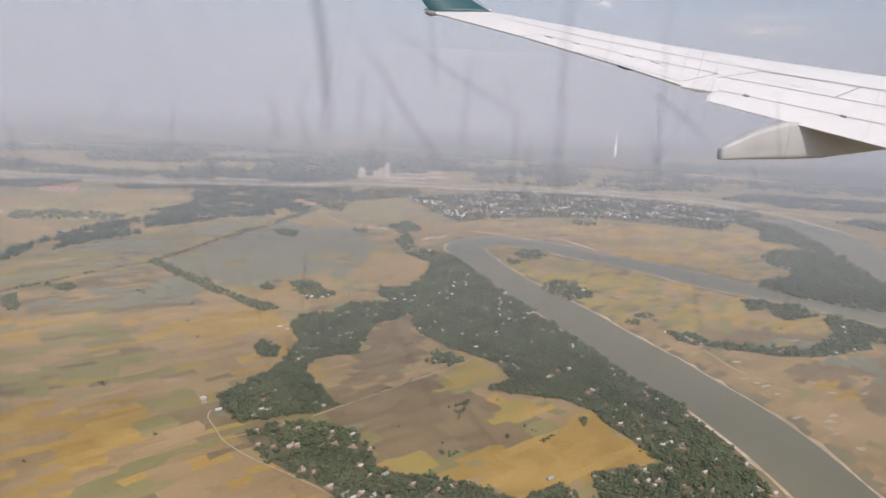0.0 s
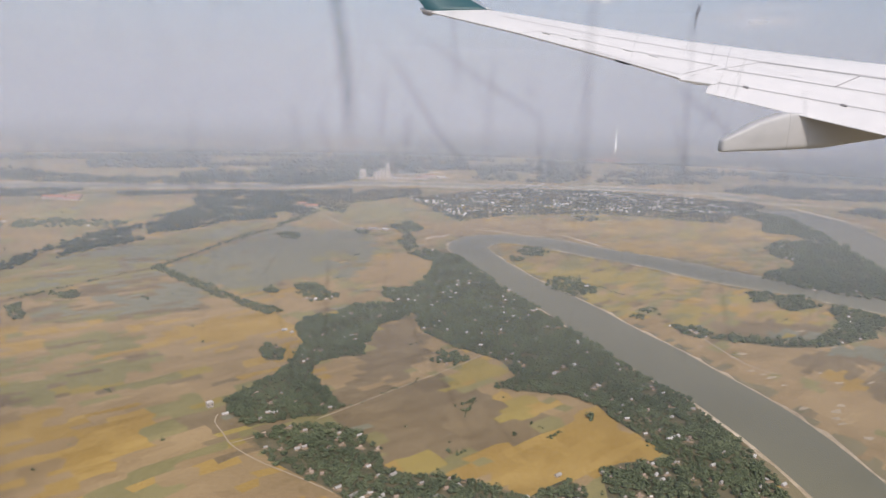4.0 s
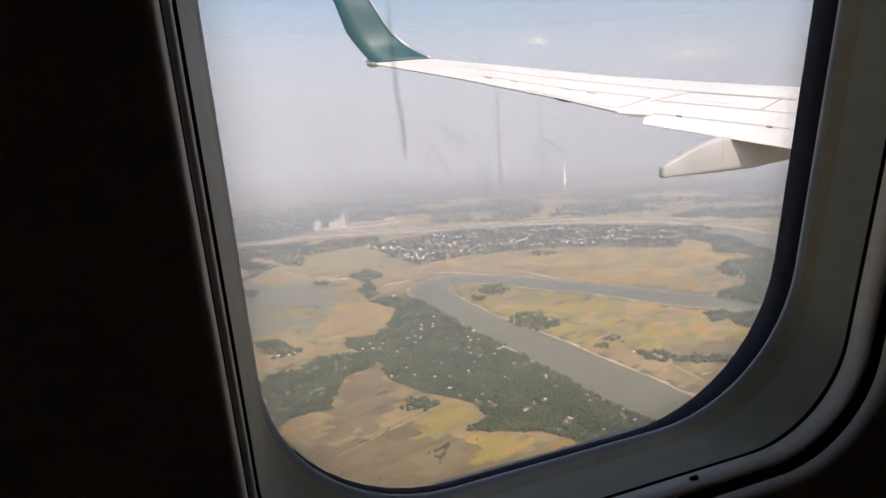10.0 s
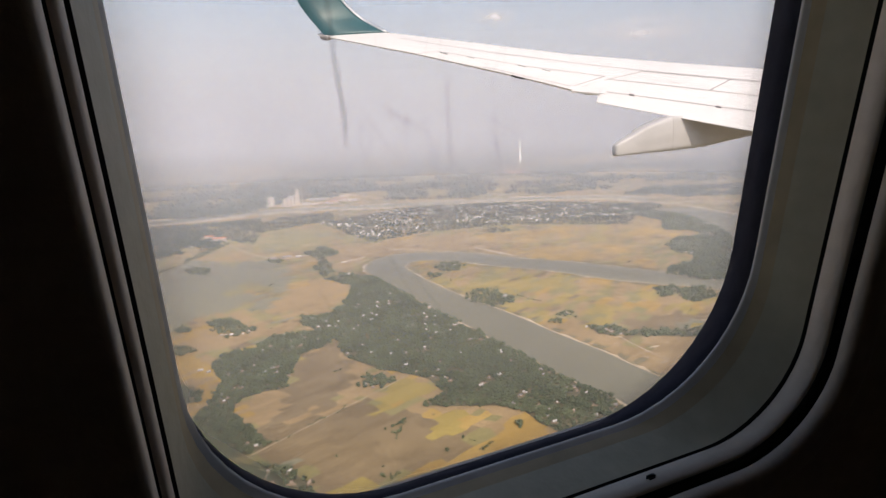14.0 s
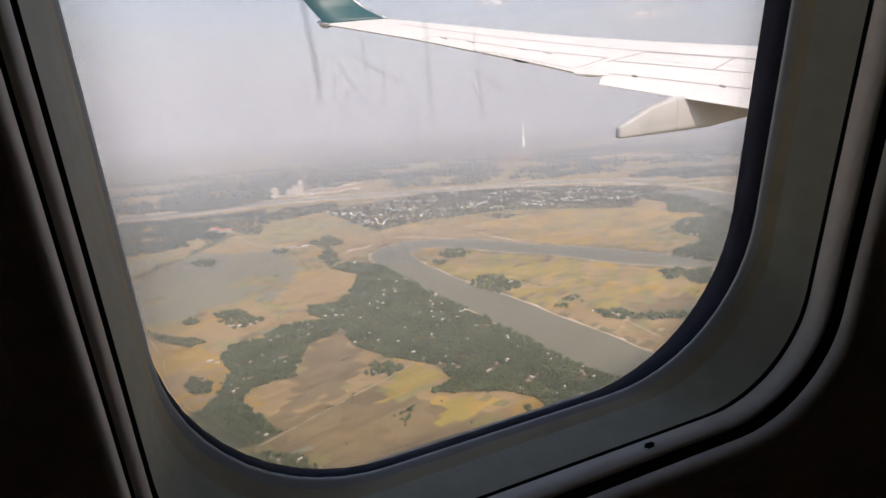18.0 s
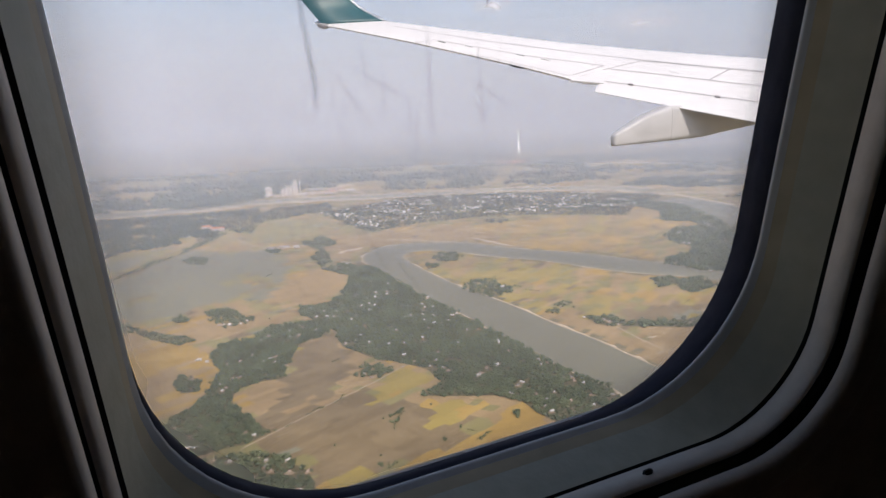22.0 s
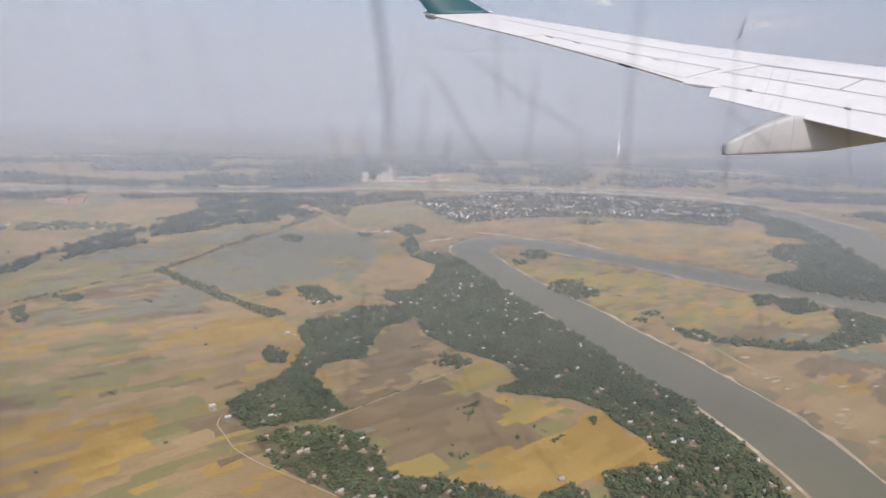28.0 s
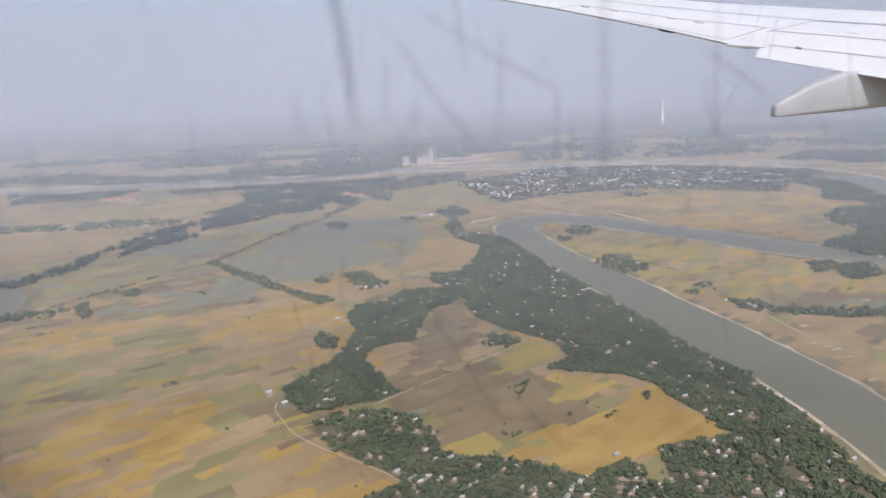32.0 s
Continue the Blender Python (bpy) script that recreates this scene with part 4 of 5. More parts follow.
part("chimney", cyl(24, 14, 3.4, 52, n=14, r1=2.2), M_CONC, kiln)
part("kiln_body", box(-62, 40, -16, 16, 0, 7), M_TERRA, kiln)
part("yard", box(-80, 70, -40, 40, 0.16, 0.6), M_SAND, kiln)


def shed_group(name, label, x, y, turn, sheds, roof):
    root = tagged(new(name), label, "building")
    root.matrix_basis = pose(x, y, 0, 0, 0, turn)
    for sx, sy, l, w, h in sheds:
        part("wall", box(sx - l / 2, sx + l / 2, sy - w / 2, sy + w / 2, 0, h), M_PLASTER, root)
        r = part("roof", gable(l, w, h, w * 0.25, 0.4), roof, root)
        r.location = (sx, sy, 0)
    return root


shed_group("red_roofed_compound", "pink and red roofed compound with pale walls", -205, 936, -8, [(-12, 2, 26, 9, 3), (10, 12, 16, 7, 3), (14, -10, 20, 6, 2.5)], M_TERRA)
shed_group("red_roofed_building", "long building with a pale red roof", 106, 835, -12, [(0, 0, 16, 6, 4), (-14, 12, 10, 6, 5)], M_TERRA)
shed_group("riverside_sheds", "pale riverside sheds on bare sand", 161, 685, 8, [(0, 0, 9, 3.4, 2), (-14, 3, 6, 3, 2), (11, -6, 5, 3, 2)], M_TIN)
shed_group("brick_field_sheds", "low sheds in a red brick field by the river", -192, 442, 20, [(0, 0, 26, 6, 3), (-10, 14, 20, 6, 3), (-8, -28, 16, 5, 3)], M_TERRA)

# ---------------- haze over the plain, painted as tinted see-through shells ---
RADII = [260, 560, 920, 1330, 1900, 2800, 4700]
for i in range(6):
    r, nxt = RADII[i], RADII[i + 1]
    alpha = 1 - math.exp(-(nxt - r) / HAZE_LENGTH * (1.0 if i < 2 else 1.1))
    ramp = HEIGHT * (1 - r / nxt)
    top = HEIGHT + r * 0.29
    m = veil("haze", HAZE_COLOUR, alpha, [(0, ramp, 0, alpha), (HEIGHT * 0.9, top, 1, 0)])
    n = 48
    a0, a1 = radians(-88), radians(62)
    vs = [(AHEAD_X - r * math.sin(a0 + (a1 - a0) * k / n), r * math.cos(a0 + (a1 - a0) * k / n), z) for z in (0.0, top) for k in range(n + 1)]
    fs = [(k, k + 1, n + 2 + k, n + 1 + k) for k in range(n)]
    tagged(mesh_object("haze", vs, fs, m, smooth=True), "lavender see-through shell standing in for haze over the plain", "haze", kind="stuff")

# ---------------- the wing ----------------
TIP = Vector((3.400, 14.5, 2.286))
IN, AHEAD, UP = Vector((0.45402, -0.85243, -0.25928)), Vector((0.87837, 0.37942, 0.29069)), Vector((-0.14942, -0.35973, 0.92102))
WING = Matrix(((IN.x, AHEAD.x, UP.x, TIP.x), (IN.y, AHEAD.y, UP.y, TIP.y), (IN.z, AHEAD.z, UP.z, TIP.z), (0, 0, 0, 1)))
wing = tagged(new("aircraft_wing"), "white airliner wing with a teal winglet, seen over its flaps", "wing")
wing.matrix_basis = RIG @ WING


def interp(x, table):
    return float(np.interp(x, [p[0] for p in table], [p[1] for p in table]))


LEAD = [(-0.2, 0.72), (0.68, 0.95), (2.5, 1.43), (4.86, 2.03), (6.83, 2.80), (8.26, 3.45), (13, 5.7)]
TRAIL = [(-0.2, -0.06), (0.1, -0.06), (2.5, 0.18), (4.9, 0.27), (6.22, 0.24), (6.5, 0.42), (8.55, 0.99), (13, 2.3)]


def section(a, b0, b1, thick, n=9, drop=0.0):
    """A closed aerofoil loop at span a, from the trailing edge b0 to the leading edge b1."""
    c = b1 - b0
    top = [(a, b0 + c * t, drop * (1 - t) + 0.012 * c * math.sin(math.pi * t) - 0.05 * c * thick * 8 * max(0, t - 0.86) ** 2 * 10) for t in [k / n for k in range(n + 1)]]
    low = [(a, b0 + c * t, drop * (1 - t) - 0.012 - thick * c * math.sin(math.pi * t ** 0.75) * 0.9 - 0.03 * c * max(0, t - 0.86)) for t in [k / n for k in range(n, -1, -1)]]
    return top + low


stations = [-0.2, 0.1, 0.68, 1.5, 2.5, 3.7, 4.9, 5.6, 6.22, 6.5, 7.2, 8.26, 9.5, 11, 13]
part("wing_skin", loft([section(a, interp(a, TRAIL), interp(a, LEAD), 0.10) for a in stations], cap=True), M_WING, wing, smooth=False)
FLAP_F = [(6.54, 0.50), (8.55, 1.06), (13, 2.36)]
FLAP_R = [(6.68, 0.0), (8.8, 0.31), (13, 0.95)]
flap_st = [6.56, 6.68, 7.4, 8.4, 9.6, 11, 13]
flap = part("flap", loft([section(a, interp(a, FLAP_R) if a > 6.6 else 0.26, interp(a, FLAP_F) - 0.015, 0.07, 7, -0.02) for a in flap_st], cap=True), M_WING, wing, "white trailing flap")


def seam(pts, w=0.022, name="panel_seam", h=0.02):
    bm = bmesh.new()
    pts = [Vector((p[0], p[1], 0)) for p in pts]
    rows = []
    for i, p in enumerate(pts):
        d = (pts[min(i + 1, len(pts) - 1)] - pts[max(i - 1, 0)]).normalized()
        n = Vector((-d.y, d.x, 0)) * w / 2
        b0, b1 = interp(p.x, TRAIL), interp(p.x, LEAD)
        t = min(1, max(0, (p.y - b0) / (b1 - b0)))
        z = 0.012 * (b1 - b0) * math.sin(math.pi * t) + 0.004
        rows.append([bm.verts.new((q.x, q.y, z)) for q in (p - n, p + n)])
    for a, b in zip(rows, rows[1:]):
        bm.faces.new((a[0], a[1], b[1], b[0]))
    return part(name, bm, M_SEAM, wing)


seam([(1.43, .77), (2.5, .91), (3.65, 1.09), (5.58, 1.55), (6.6, 1.84), (8.13, 2.40), (10, 3.1), (13, 4.2)], 0.018)
seam([(6.6, 1.80), (8.1, 2.33), (10, 3.0), (13, 4.1)], 0.02)
seam([(2.58, .19), (2.79, .54), (4.81, .79), (6.2, 1.13)], 0.02)
seam([(6.2, 1.13), (6.02, .40)], 0.022)
seam([(6.16, .45), (6.33, 1.03), (6.87, 1.22), (8.34, 1.67), (10, 2.2), (13, 3.1)], 0.026)
seam([(6.33, 1.03), (6.6, 1.81)], 0.02)
seam([(7.91, 1.56), (7.97, 2.28)], 0.026)
seam([(3.9, .24), (4.3, .32), (6.0, .36)], 0.014)
seam([(6.55, .47), (7.0, .60), (8.55, 1.02), (10, 1.45), (13, 2.3)], 0.024)
for a, b in ((7.0, .60), (8.3, .93), (9.6, 1.3)):
    part("flap_hinge_cover", box(a - .045, a + .045, b - .035, b + .008, -0.02, 0.026, 0.008), M_SEAM, flap, "dark hinge cover")
for a, b in ((3.0, .5), (3.6, .6), (4.7, .75), (5.2, .8), (7.3, 1.55)):
    part("access_panel", box(a - .09, a + .09, b - .014, b + .014, 0.0, 0.03, 0.004), M_FAIR, wing, "small grey access panel")
bump = [(4.80, .275, -.012), (4.88, .262, -.026), (5.02, .27, -.028), (5.12, .31, -.02)]
part("aileron_fairing", loft([[(a + .012 * math.cos(t), b, h + .016 * math.sin(t)) for t in [k * math.pi / 4 for k in range(8)]] for a, b, h in bump], cap=True), M_GAP, wing)
bm = bmesh.new()
wedge = [[bm.verts.new((a, b, h)) for a, b, h in ((6.10, .16, z + .004), (6.62, .38, z + .006), (6.42, 1.0, z + .026), (6.27, .9, z + .026))] for z in (0.0, -0.03)]
bm.faces.new(wedge[0])
bm.faces.new(wedge[1])
for k in range(4):
    bm.faces.new((wedge[0][k], wedge[0][k - 1], wedge[1][k - 1], wedge[1][k]))
part("flap_end_wedge", bm, M_WING, wing)

# the flap track fairing lies along the flight
fair = []
axis = Vector((0.454, 0.878, -0.149)).normalized()
vert = Vector((-0.259, 0.291, 0.921))
across = axis.cross(vert).normalized()
for d, hw, top, bot in FAIRING:
    o = Vector(FAIR_TIP) + axis * d
    ring = []
    for k in range(20):
        t = k * 2 * math.pi / 20
        cx, cz = math.cos(t), math.sin(t)
        px = hw * math.copysign(abs(cx) ** 0.3, cx)
        pz = (top - bot) / 2 + (top + bot) / 2 * math.copysign(abs(cz) ** 0.3, cz)
        ring.append(o + across * px + vert * pz)
    fair.append(ring)
fairing = part("flap_track_fairing", loft(fair, cap=True), M_FAIR, wing, "blunt-nosed flap track fairing, its paint greyed to stand in for shade", smooth=True)
joint = [[c + (p - c) * k for p in r] for r, k in ((fair[6], 1.006), ([p + axis * 0.009 for p in fair[6]], 1.007)) for c in [sum(r, Vector()) / 20]]
part("fairing_joint", loft(joint), M_SEAM, fairing, "thin grey joint round the fairing")

# the winglet: an upswept blade
W_TE = smooth_line([(.10, -.05, -.02), (-.39, -.06, .32), (-.65, -.10, .60), (-.94, -.06, 1.05), (-1.33, 0, 1.61), (-1.95, .14, 2.6)], 0.12)
W_LE = smooth_line([(.95, 1.04, 0.0), (.30, .93, .20), (-.12, .78, .53), (-.47, .69, 1.0), (-.96, .65, 1.57), (-1.62, .62, 2.6)], 0.12)
blade, edge_strip = [], []
for k in range(25):
    te, le = (Vector([float(np.interp(k / 24, np.linspace(0, 1, len(c)), c[:, i])) for i in range(3)]) for c in (W_TE, W_LE))
    nrm = Vector((0.75, 0.1, 0.65)).normalized() * 0.035
    blade.append([te + (le - te) * t + nrm * s * (math.sin(math.pi * (0.08 + 0.84 * t)) ** 0.6) for t, s in ((0, .3), (.3, 1), (.6, 1), (.86, .8), (.93, .4), (.93, -.4), (.6, -1), (.3, -1), (0, -.3))])
    edge_strip.append([te + (le - te) * t + nrm * s for t, s in ((.925, .8), (.965, .7), (1.0, .1), (1.0, -.1), (.965, -.7), (.925, -.8))])
winglet = part("winglet", loft(blade, cap=True), M_TEAL, wing, "deep teal painted winglet", smooth=True)
part("winglet_leading_edge", loft(edge_strip, cap=True), M_LE, winglet, "bare grey metal edge", smooth=True)
part("tip_light", box(-.04, .22, -.12, .02, -.07, .02, 0.02), M_SEAM, winglet, "small dark tail light housing")

# ---------------- the cabin window ----------------
WIN = RIG @ Matrix.Translation((0.1067, 0.1888, 0.0418)) @ Matrix.Rotation(radians(0.66), 4, "Z") @ Matrix.Rotation(radians(12.02), 4, "X") @ Matrix.Rotation(radians(-4.93), 4, "Y")
window = tagged(new("window_1"), "rounded airliner window with grey plastic reveal and scuffed pane", "window", kind="structure")
window.matrix_basis = WIN


def ring(half, low, r, shift, off, n=12):
    """A rounded loop of the window: half width, depth of its foot, corner radius, shift ahead, place outboard."""
    high = 0.183 + half - 0.131
    pts = []
    for sx, z, a0 in ((1, high, 0), (-1, high, 90), (-1, -low, 180), (1, -low, 270)):
        for k in range(n + 1):
            a = radians(a0 + 90 * k / n)
            pts.append((shift + sx * (half - r) + r * math.cos(a), off, z - math.copysign(r, z) + r * math.sin(a)))
    return pts


def frame_part(name, loops, material, label=""):
    return part(name, loft([ring(*lp) for lp in loops]), material, window, label, smooth=True)


frame_part("window_seal", [(.1350, .1870, .0762, 0, .0004), (.1312, .1832, .0762, 0, .0004), (.1388, .2016, .0873, .005, .0249)], M_SEAL, "dark rubber seal")
LIP_IN, LIP_OUT, BAND_OUT = (.1312, .1832, .0762, 0, .0004), (.1323, .1847, .0735, .0003, -.0032), (.1340, .1862, .068, .001, -.0083)
frame_part("reveal_lip", [LIP_IN, (.1309, .1829, .0761, 0, -.0006), (.1313, .1835, .0755, .0001, -.0014), LIP_OUT], M_LIP, "pale lip of the reveal")
frame_part("reveal_band", [LIP_OUT, BAND_OUT], M_BAND, "brownish inner band of the reveal")
frame_part("reveal", [BAND_OUT, (.1364, .1877, .061, .0018, -.016), (.1392, .1893, .0518, .0027, -.0249)], M_REVEAL, "smooth grey-green plastic reveal")
frame_part("reveal_gap", [(.1392, .1893, .0518, .0027, -.0249), (.1430, .193, .054, .0028, -.0254), (.1430, .193, .054, .0028, -.0274)], M_GAP)
shade_frame = frame_part("shade_frame", [(.1412, .1905, .052, .002, -.0266), (.1396, .1888, .0505, .002, -.0272), (.1388, .1868, .050, .0012, -.0300), (.1384, .1856, .0495, .0003, -.0388), (.1400, .1872, .051, .0003, -.0394)], M_PANEL, "grey shade frame")
frame_part("shade_slot", [(.1400, .1872, .051, .0003, -.0395), (.147, .194, .055, .0003, -.0400), (.147, .194, .055, .0003, -.0440)], M_GAP)
frame_part("outer_frame", [(.1425, .1912, .051, .0008, -.0430), (.1408, .1892, .0495, .0008, -.0438), (.1430, .1917, .0498, .0016, -.0480), (.1450, .1938, .051, .0016, -.0488), (.156, .2048, .06, .0016, -.0490)], M_PANEL, "grey outer window frame")
part("latch_stud", box(0.0485, 0.0535, -0.0345, -0.0320, -0.1885, -0.1845, 0.001), M_GAP, shade_frame, "small dark latch stud")
bm = bmesh.new()
bm.faces.new([bm.verts.new(p) for p in ring(.1387, .2015, .0873, .005, .0255)])
pane = part("pane", bm, M_PANE, window, "scuffed hazy window pane")
pane.visible_shadow = False

# dirt streaks and scratches on the pane: u, v at both ends in mm, width in mm
STREAKS = [
    (-65, 30, -61, -39, 1.4), (-55, -26, -56, -38, .8), (-51, -33, -52, -39, .8), (-54, -38, -54, -44, .9), (-70, -30, -69, -39, .9), (-45, -14, -43, -31, .9),
    (-52, -20, -27, -36, .8), (-57, -20, -40, -46, .9), (-37, -22, -38, -42, .9), (-31, -28, -30, -32, .8), (-25, -38, -26, -58, .9), (-21, -4, -19, -53, 1.4),
    (-28, -33, -28, -49, .8), (-4, -30, 14, -42, .9), (-2, -12, 3, -57, 1.0),
]
STREAKS2 = [
    (-3, -35, 2, -46, .8), (-80, -40, -80, -47, .8), (-108, -33, -107, -42, .8), (-66, -32, -64, -41, .7), (17, -45, 16, -49, .6), (22, -44, 27, -52, .6),
    (25, -31, 31, -48, .7), (14, -68, 22, -89, .8), (8, -82, 11, -93, .6), (-52, -71, -38, -103, .8), (-37, -93, -24, -114, .8), (-74, -74, -74, -82, .7),
    (-70, -74, -70, -82, .7), (-77, -91, -71, -105, .7), (42, -75, 42, -85, .7),
]


def streak_material(name, strength, colour=(0.06, 0.055, 0.085), translucent=0.5):
    """A see-through smear, densest along its middle."""
    m = veil(name, colour, 0.4, translucent=translucent)
    nt = m.node_tree
    mix = next(n for n in nt.nodes if n.type == "MIX_SHADER" and any(l.to_node.type == "OUTPUT_MATERIAL" for l in n.outputs[0].links))
    at = nt.nodes.new("ShaderNodeAttribute")
    at.attribute_name = "smear"
    mu = nt.nodes.new("ShaderNodeMath")
    mu.operation = "MULTIPLY"
    mu.inputs[1].default_value = strength
    nt.links.new(at.outputs["Fac"], mu.inputs[0])
    nt.links.new(mu.outputs[0], mix.inputs[0])
    return m


M_DARKSTREAK, M_MIDSTREAK, M_PALESTREAK = streak_material("dark_streak", 0.30), streak_material("scratch", 0.115), streak_material("faint_streak", 0.09)
_r = random.Random(8)
for i, (u0, v0, u1, v1, w) in enumerate(STREAKS + STREAKS2):
    a, b = Vector((u0, 0, v0)) / 1000, Vector((u1, 0, v1)) / 1000
    d = (b - a).normalized()
    n = Vector((-d.z, 0, d.x)) * w * 1.15 / 1000
    verts, faces, dens = [], [], []
    for k in range(9):
        p = a + (b - a) * k / 8 + n * _r.uniform(-0.25, 0.25)
        end = min(1, k / 2.0 + 0.02, (8 - k) / 1.2)
        for s, q in ((-1, 0), (-.5, .6), (0, 1), (.5, .6), (1, 0)):
            verts.append(p + n * s + Vector((0, 0.0245, 0)))
            dens.append(q * end * _r.uniform(0.75, 1))
        if k:
            faces += [(5 * k - 5 + j, 5 * k - 4 + j, 5 * k + 1 + j, 5 * k + j) for j in range(4)]
    st = mesh_object("dirt_streak", verts, faces, M_DARKSTREAK if i == 0 else M_MIDSTREAK if i in (6, 7, 11, 13) else M_PALESTREAK, pane)
    st.data.attributes.new("smear", "FLOAT", "POINT").data.foreach_set("value", dens)
    st["label"] = "dark streak of dirt on the pane"

# fine scratches, thinner than the streaks
_r = random.Random(19)
for _ in range(80):
    u, v = _r.uniform(-100, 60), _r.uniform(-70, 25)
    lean, l = _r.choice((-12, -8, -6, 4, 10, 28, -30)) + _r.uniform(-6, 6), _r.uniform(6, 26)
    a = Vector((u, 0, v)) / 1000
    b = a + Vector((math.sin(radians(lean)), 0, -math.cos(radians(lean)))) * l / 1000
    d = (b - a).normalized()
    n = Vector((-d.z, 0, d.x)) * _r.uniform(0.22, 0.5) / 1000
    verts, faces, dens = [], [], []
    for k in range(7):
        p = a + (b - a) * k / 6 + n * _r.uniform(-0.4, 0.4)
        verts += [p + n * q + Vector((0, 0.0246, 0)) for q in (-1, 0, 1)]
        dens += [0, min(1, k / 1.5, (6 - k) / 2.0) * _r.uniform(0.5, 1), 0]
        if k:
            faces += [(3 * k - 3 + j, 3 * k - 2 + j, 3 * k + 1 + j, 3 * k + j) for j in range(2)]
    st = mesh_object("scratch", verts, faces, M_PALESTREAK, pane)
    st.data.attributes.new("smear", "FLOAT", "POINT").data.foreach_set("value", dens)
    st["label"] = "fine grey scratch on the pane"

# grime gathered along the pane's edge
film = [(0, 1.0), (.004, .8), (.009, .42), (.015, .16), (.024, 0.0)]
loops = [ring(.1385 - q, .2012 - q, .0873 - q * 0.8, .005, .0243) for q, _ in film]
verts = [v for lp in loops for v in lp]
n = len(loops[0])
faces = [(a * n + k, a * n + (k + 1) % n, a * n + n + (k + 1) % n, a * n + n + k) for a in range(len(loops) - 1) for k in range(n)]
grime = mesh_object("pane_grime", verts, faces, streak_material("brown_grime", 0.6, (0.58, 0.50, 0.43)), pane, True)
grime.data.attributes.new("smear", "FLOAT", "POINT").data.foreach_set("value", [w * (0.55 + 0.45 * noise.noise((v[0] * 40, v[2] * 40, 2)) + (0.25 if v[2] < -.1 and v[0] < 0 else 0)) for (q, w), lp in zip(film, loops) for v in lp])
grime["label"] = "brownish grime along the pane's edge"


# ---------------- small clouds and smoke, far off ----------------
def puff(name, label, category, yaw, lift, far, wide, high, strength, colour, seed):
    """A soft patch of vapour seen from far away."""
    rows, cols = 16, 28
    at = Vector((AHEAD_X - far * math.sin(radians(yaw)), far * math.cos(radians(yaw)), HEIGHT + far * math.tan(radians(lift))))
    right = Vector((math.cos(radians(yaw)), math.sin(radians(yaw)), 0))
    vs, ds = [], []
    for r in range(rows + 1):
        for c in range(cols + 1):
            u, v = 2 * c / cols - 1, 2 * r / rows - 1
            vs.append(at + right * u * wide / 2 + Vector((0, 0, v * high / 2)))
            ds.append(max(0.0, 1 - math.hypot(u, v * (0.8 if v > 0 else 1.3))) ** 0.8 * max(0.0, 0.75 + 0.9 * noise.noise((u * 2.2, v * 1.6, seed))))
    fs = [(r * (cols + 1) + c, r * (cols + 1) + c + 1, (r + 1) * (cols + 1) + c + 1, (r + 1) * (cols + 1) + c) for r in range(rows) for c in range(cols)]
    ob = mesh_object(name, vs, fs, streak_material(name + "_vapour", strength, colour, 0.1), None, True)
    ob.data.attributes.new("smear", "FLOAT", "POINT").data.foreach_set("value", ds)
    return tagged(ob, label, category, kind="structure")


puff("cloud", "small pale pinkish cloud above the haze", "cloud", -28, 8.5, 850, 60, 20, 0.5, (1.0, 0.92, 0.91), 3)
puff("cloud_bank", "faint pink cloud bank above the haze", "cloud", -40.5, 6.9, 850, 150, 34, 0.35, (1.0, 0.90, 0.90), 6)
puff("smoke", "thin pale smoke rising from the kiln chimney", "smoke", -30.3, -2.9, 905, 7, 46, 1.0, (0.97, 0.96, 0.96), 8)

# ---------------- the dim cabin round the camera ----------------
BODY = 1.88


def bulge(z):
    """How far the round body falls back at the height z from the window's middle."""
    return math.sqrt(BODY ** 2 - z ** 2) - BODY


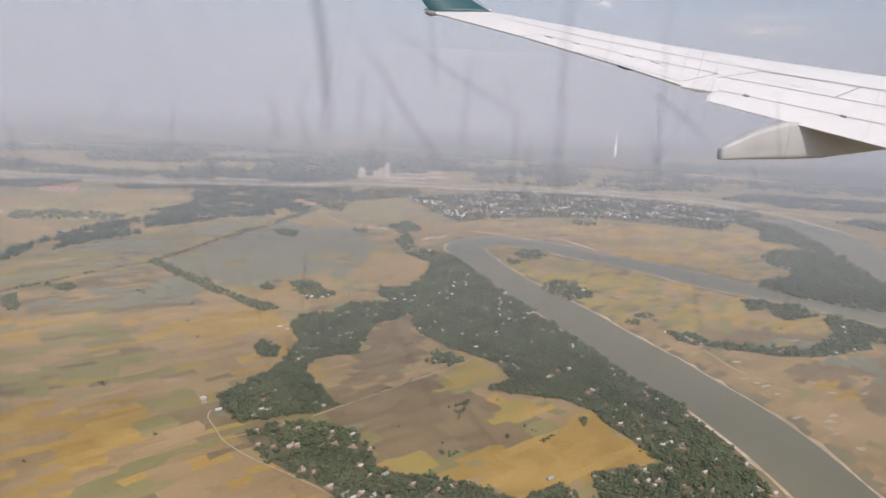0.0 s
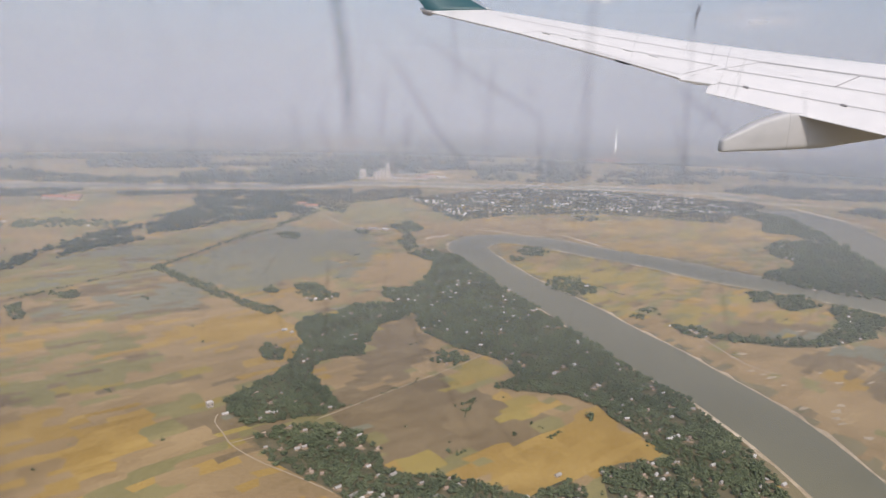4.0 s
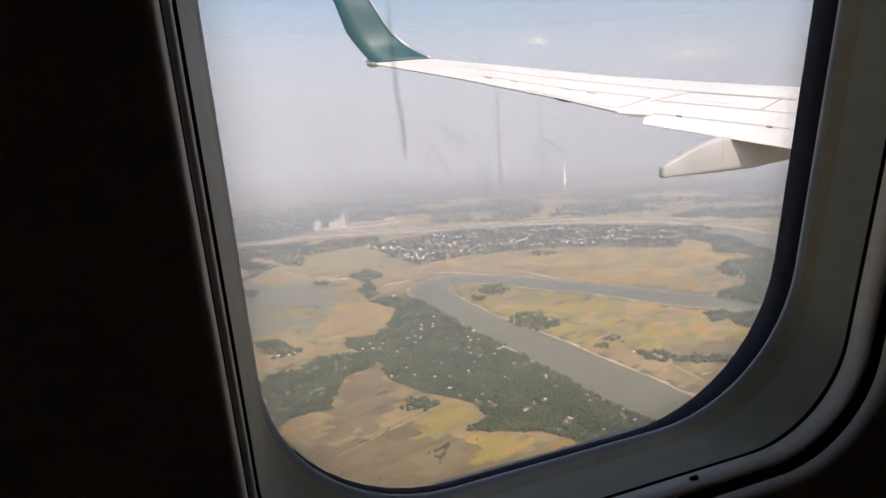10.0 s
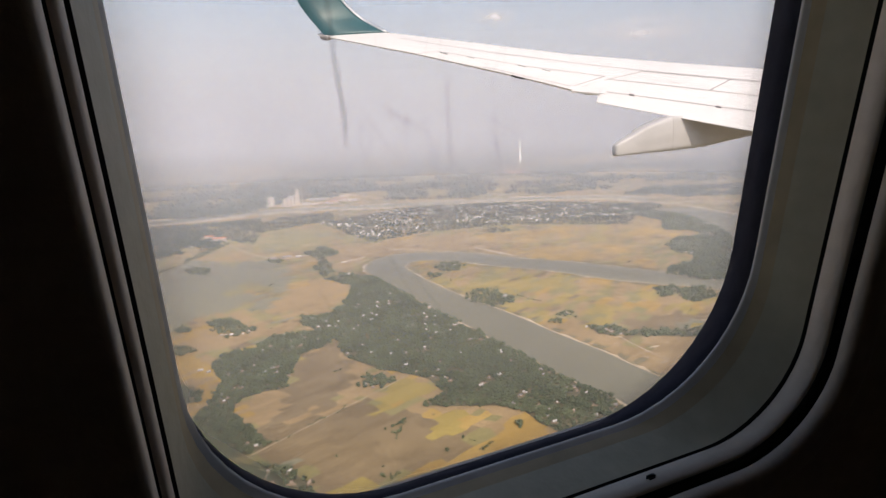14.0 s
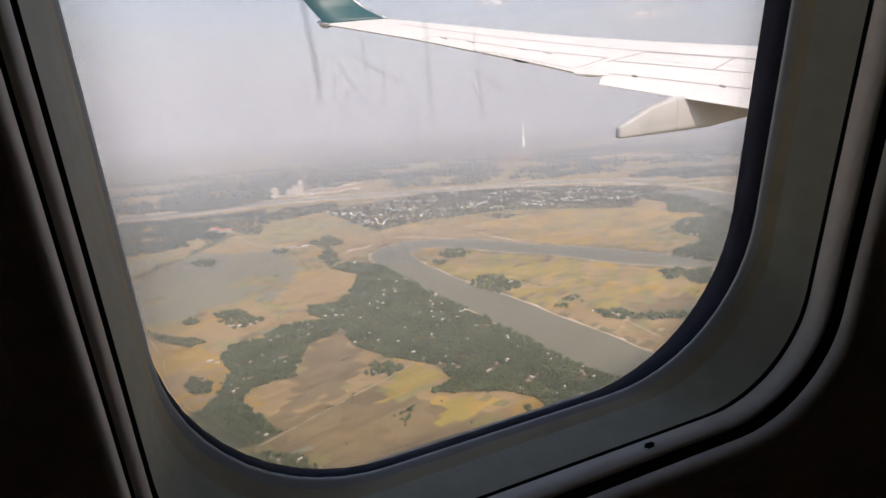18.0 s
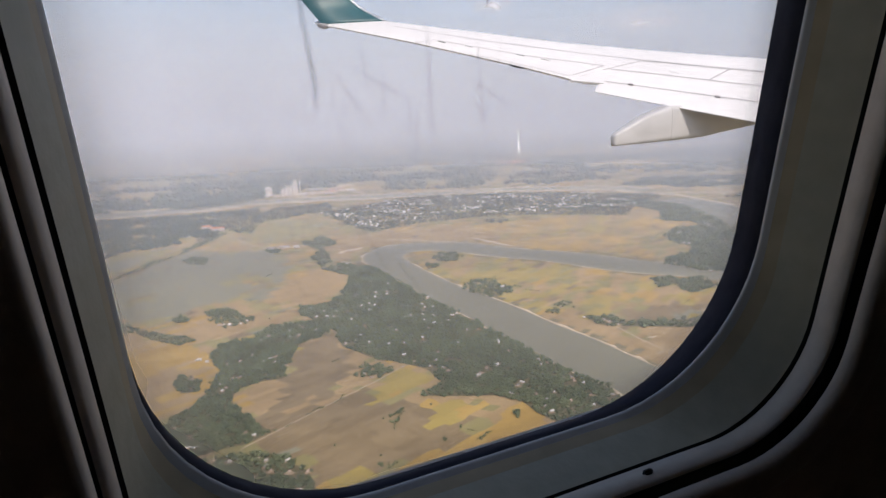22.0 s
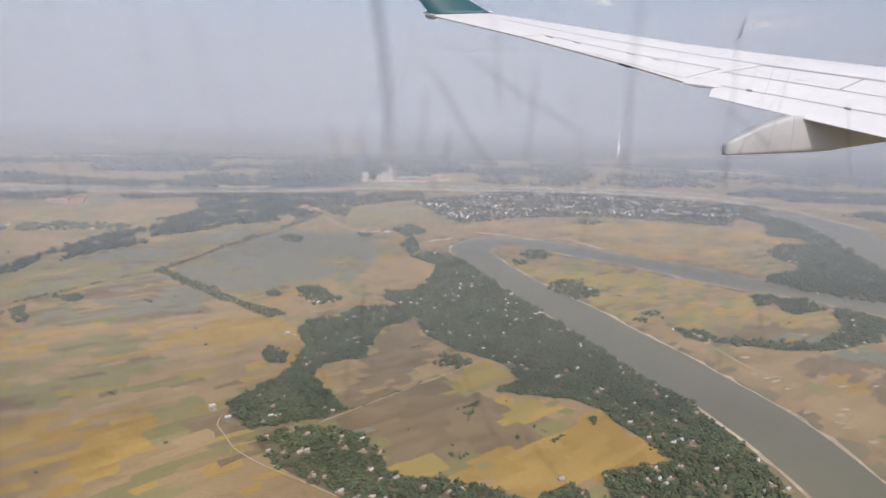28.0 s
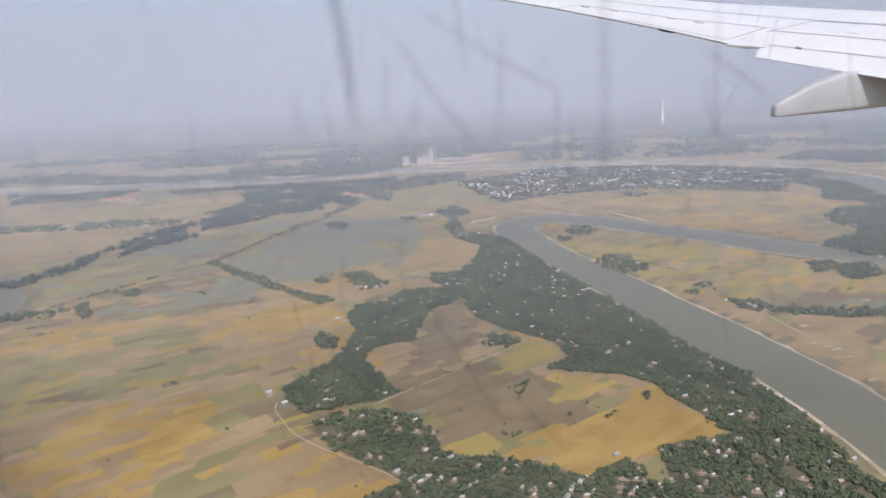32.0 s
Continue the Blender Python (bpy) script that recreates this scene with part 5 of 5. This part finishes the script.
def spread_loop(k, x0, x1, z0, z1, off):
    """The window's loop pushed out: k = 0 the loop itself, 1 a rectangle; it follows the round body."""
    pts = []
    for x, _, z in ring(.156, .2048, .06, .0016, 0):
        f = 1 / max(abs(x) / (x1 if x > 0 else -x0), abs(z) / (z1 if z > 0 else -z0))
        f = 1 + (f - 1) * k
        pts.append((x * f, off + bulge(z * f) - bulge(z) * (1 - k), z * f))
    return pts


def set_piece(name, bm, material, label, category, smooth=False):
    ob = part(name, bm, material, None, label, smooth)
    ob.matrix_basis = WIN
    return tagged(ob, category=category, kind="structure")


KS = (0, .04, .12, .25, .45, .7, 1)
set_piece("wall_window_side", loft([spread_loop(k, -1.4, 1.4, -1.05, 0.85, -0.0491) for k in KS]), M_PANEL, "dim grey cabin sidewall round the window", "wall", True)
set_piece("fuselage_skin", loft([ring(.150, .212, .095, .005, .0262)] + [spread_loop(k, -3.5, 4.5, -1.3, 1.0, 0.0300) for k in KS]), M_SKIN, "white outer skin of the aircraft round the window", "fuselage", True)
arc = [(BODY * math.cos(a) - BODY + 0.03, BODY * math.sin(a)) for a in [math.asin(1.0 / BODY) + (2 * math.pi - math.asin(1.0 / BODY) - math.asin(1.3 / BODY)) * k / 40 for k in range(41)]]
set_piece("fuselage_shell", loft([[(x, y, z) for y, z in arc] for x in (-3.5, -1.5, 0.5, 2.5, 4.5)], closed=False), M_SKIN, "white round aircraft body", "fuselage", True)
set_piece("wall_far_side", box(-1.4, 1.4, -3.3, -3.24, -1.05, 0.85), M_PANEL, "dim grey opposite cabin wall", "wall")
set_piece("wall_aft", box(-1.46, -1.402, -3.3, -0.02, -1.05, 0.85), M_PANEL, "dim grey cabin partition behind", "wall")
set_piece("wall_forward", box(1.402, 1.46, -3.3, -0.02, -1.05, 0.85), M_PANEL, "dim grey cabin partition ahead", "wall")
set_piece("ceiling", box(-1.46, 1.46, -3.3, -0.19, 0.852, 0.91), M_PANEL, "dim grey cabin ceiling", "ceiling")
set_piece("floor", box(-1.46, 1.46, -3.3, -0.31, -1.11, -1.052), M_GAP, "dark cabin carpet", "floor")
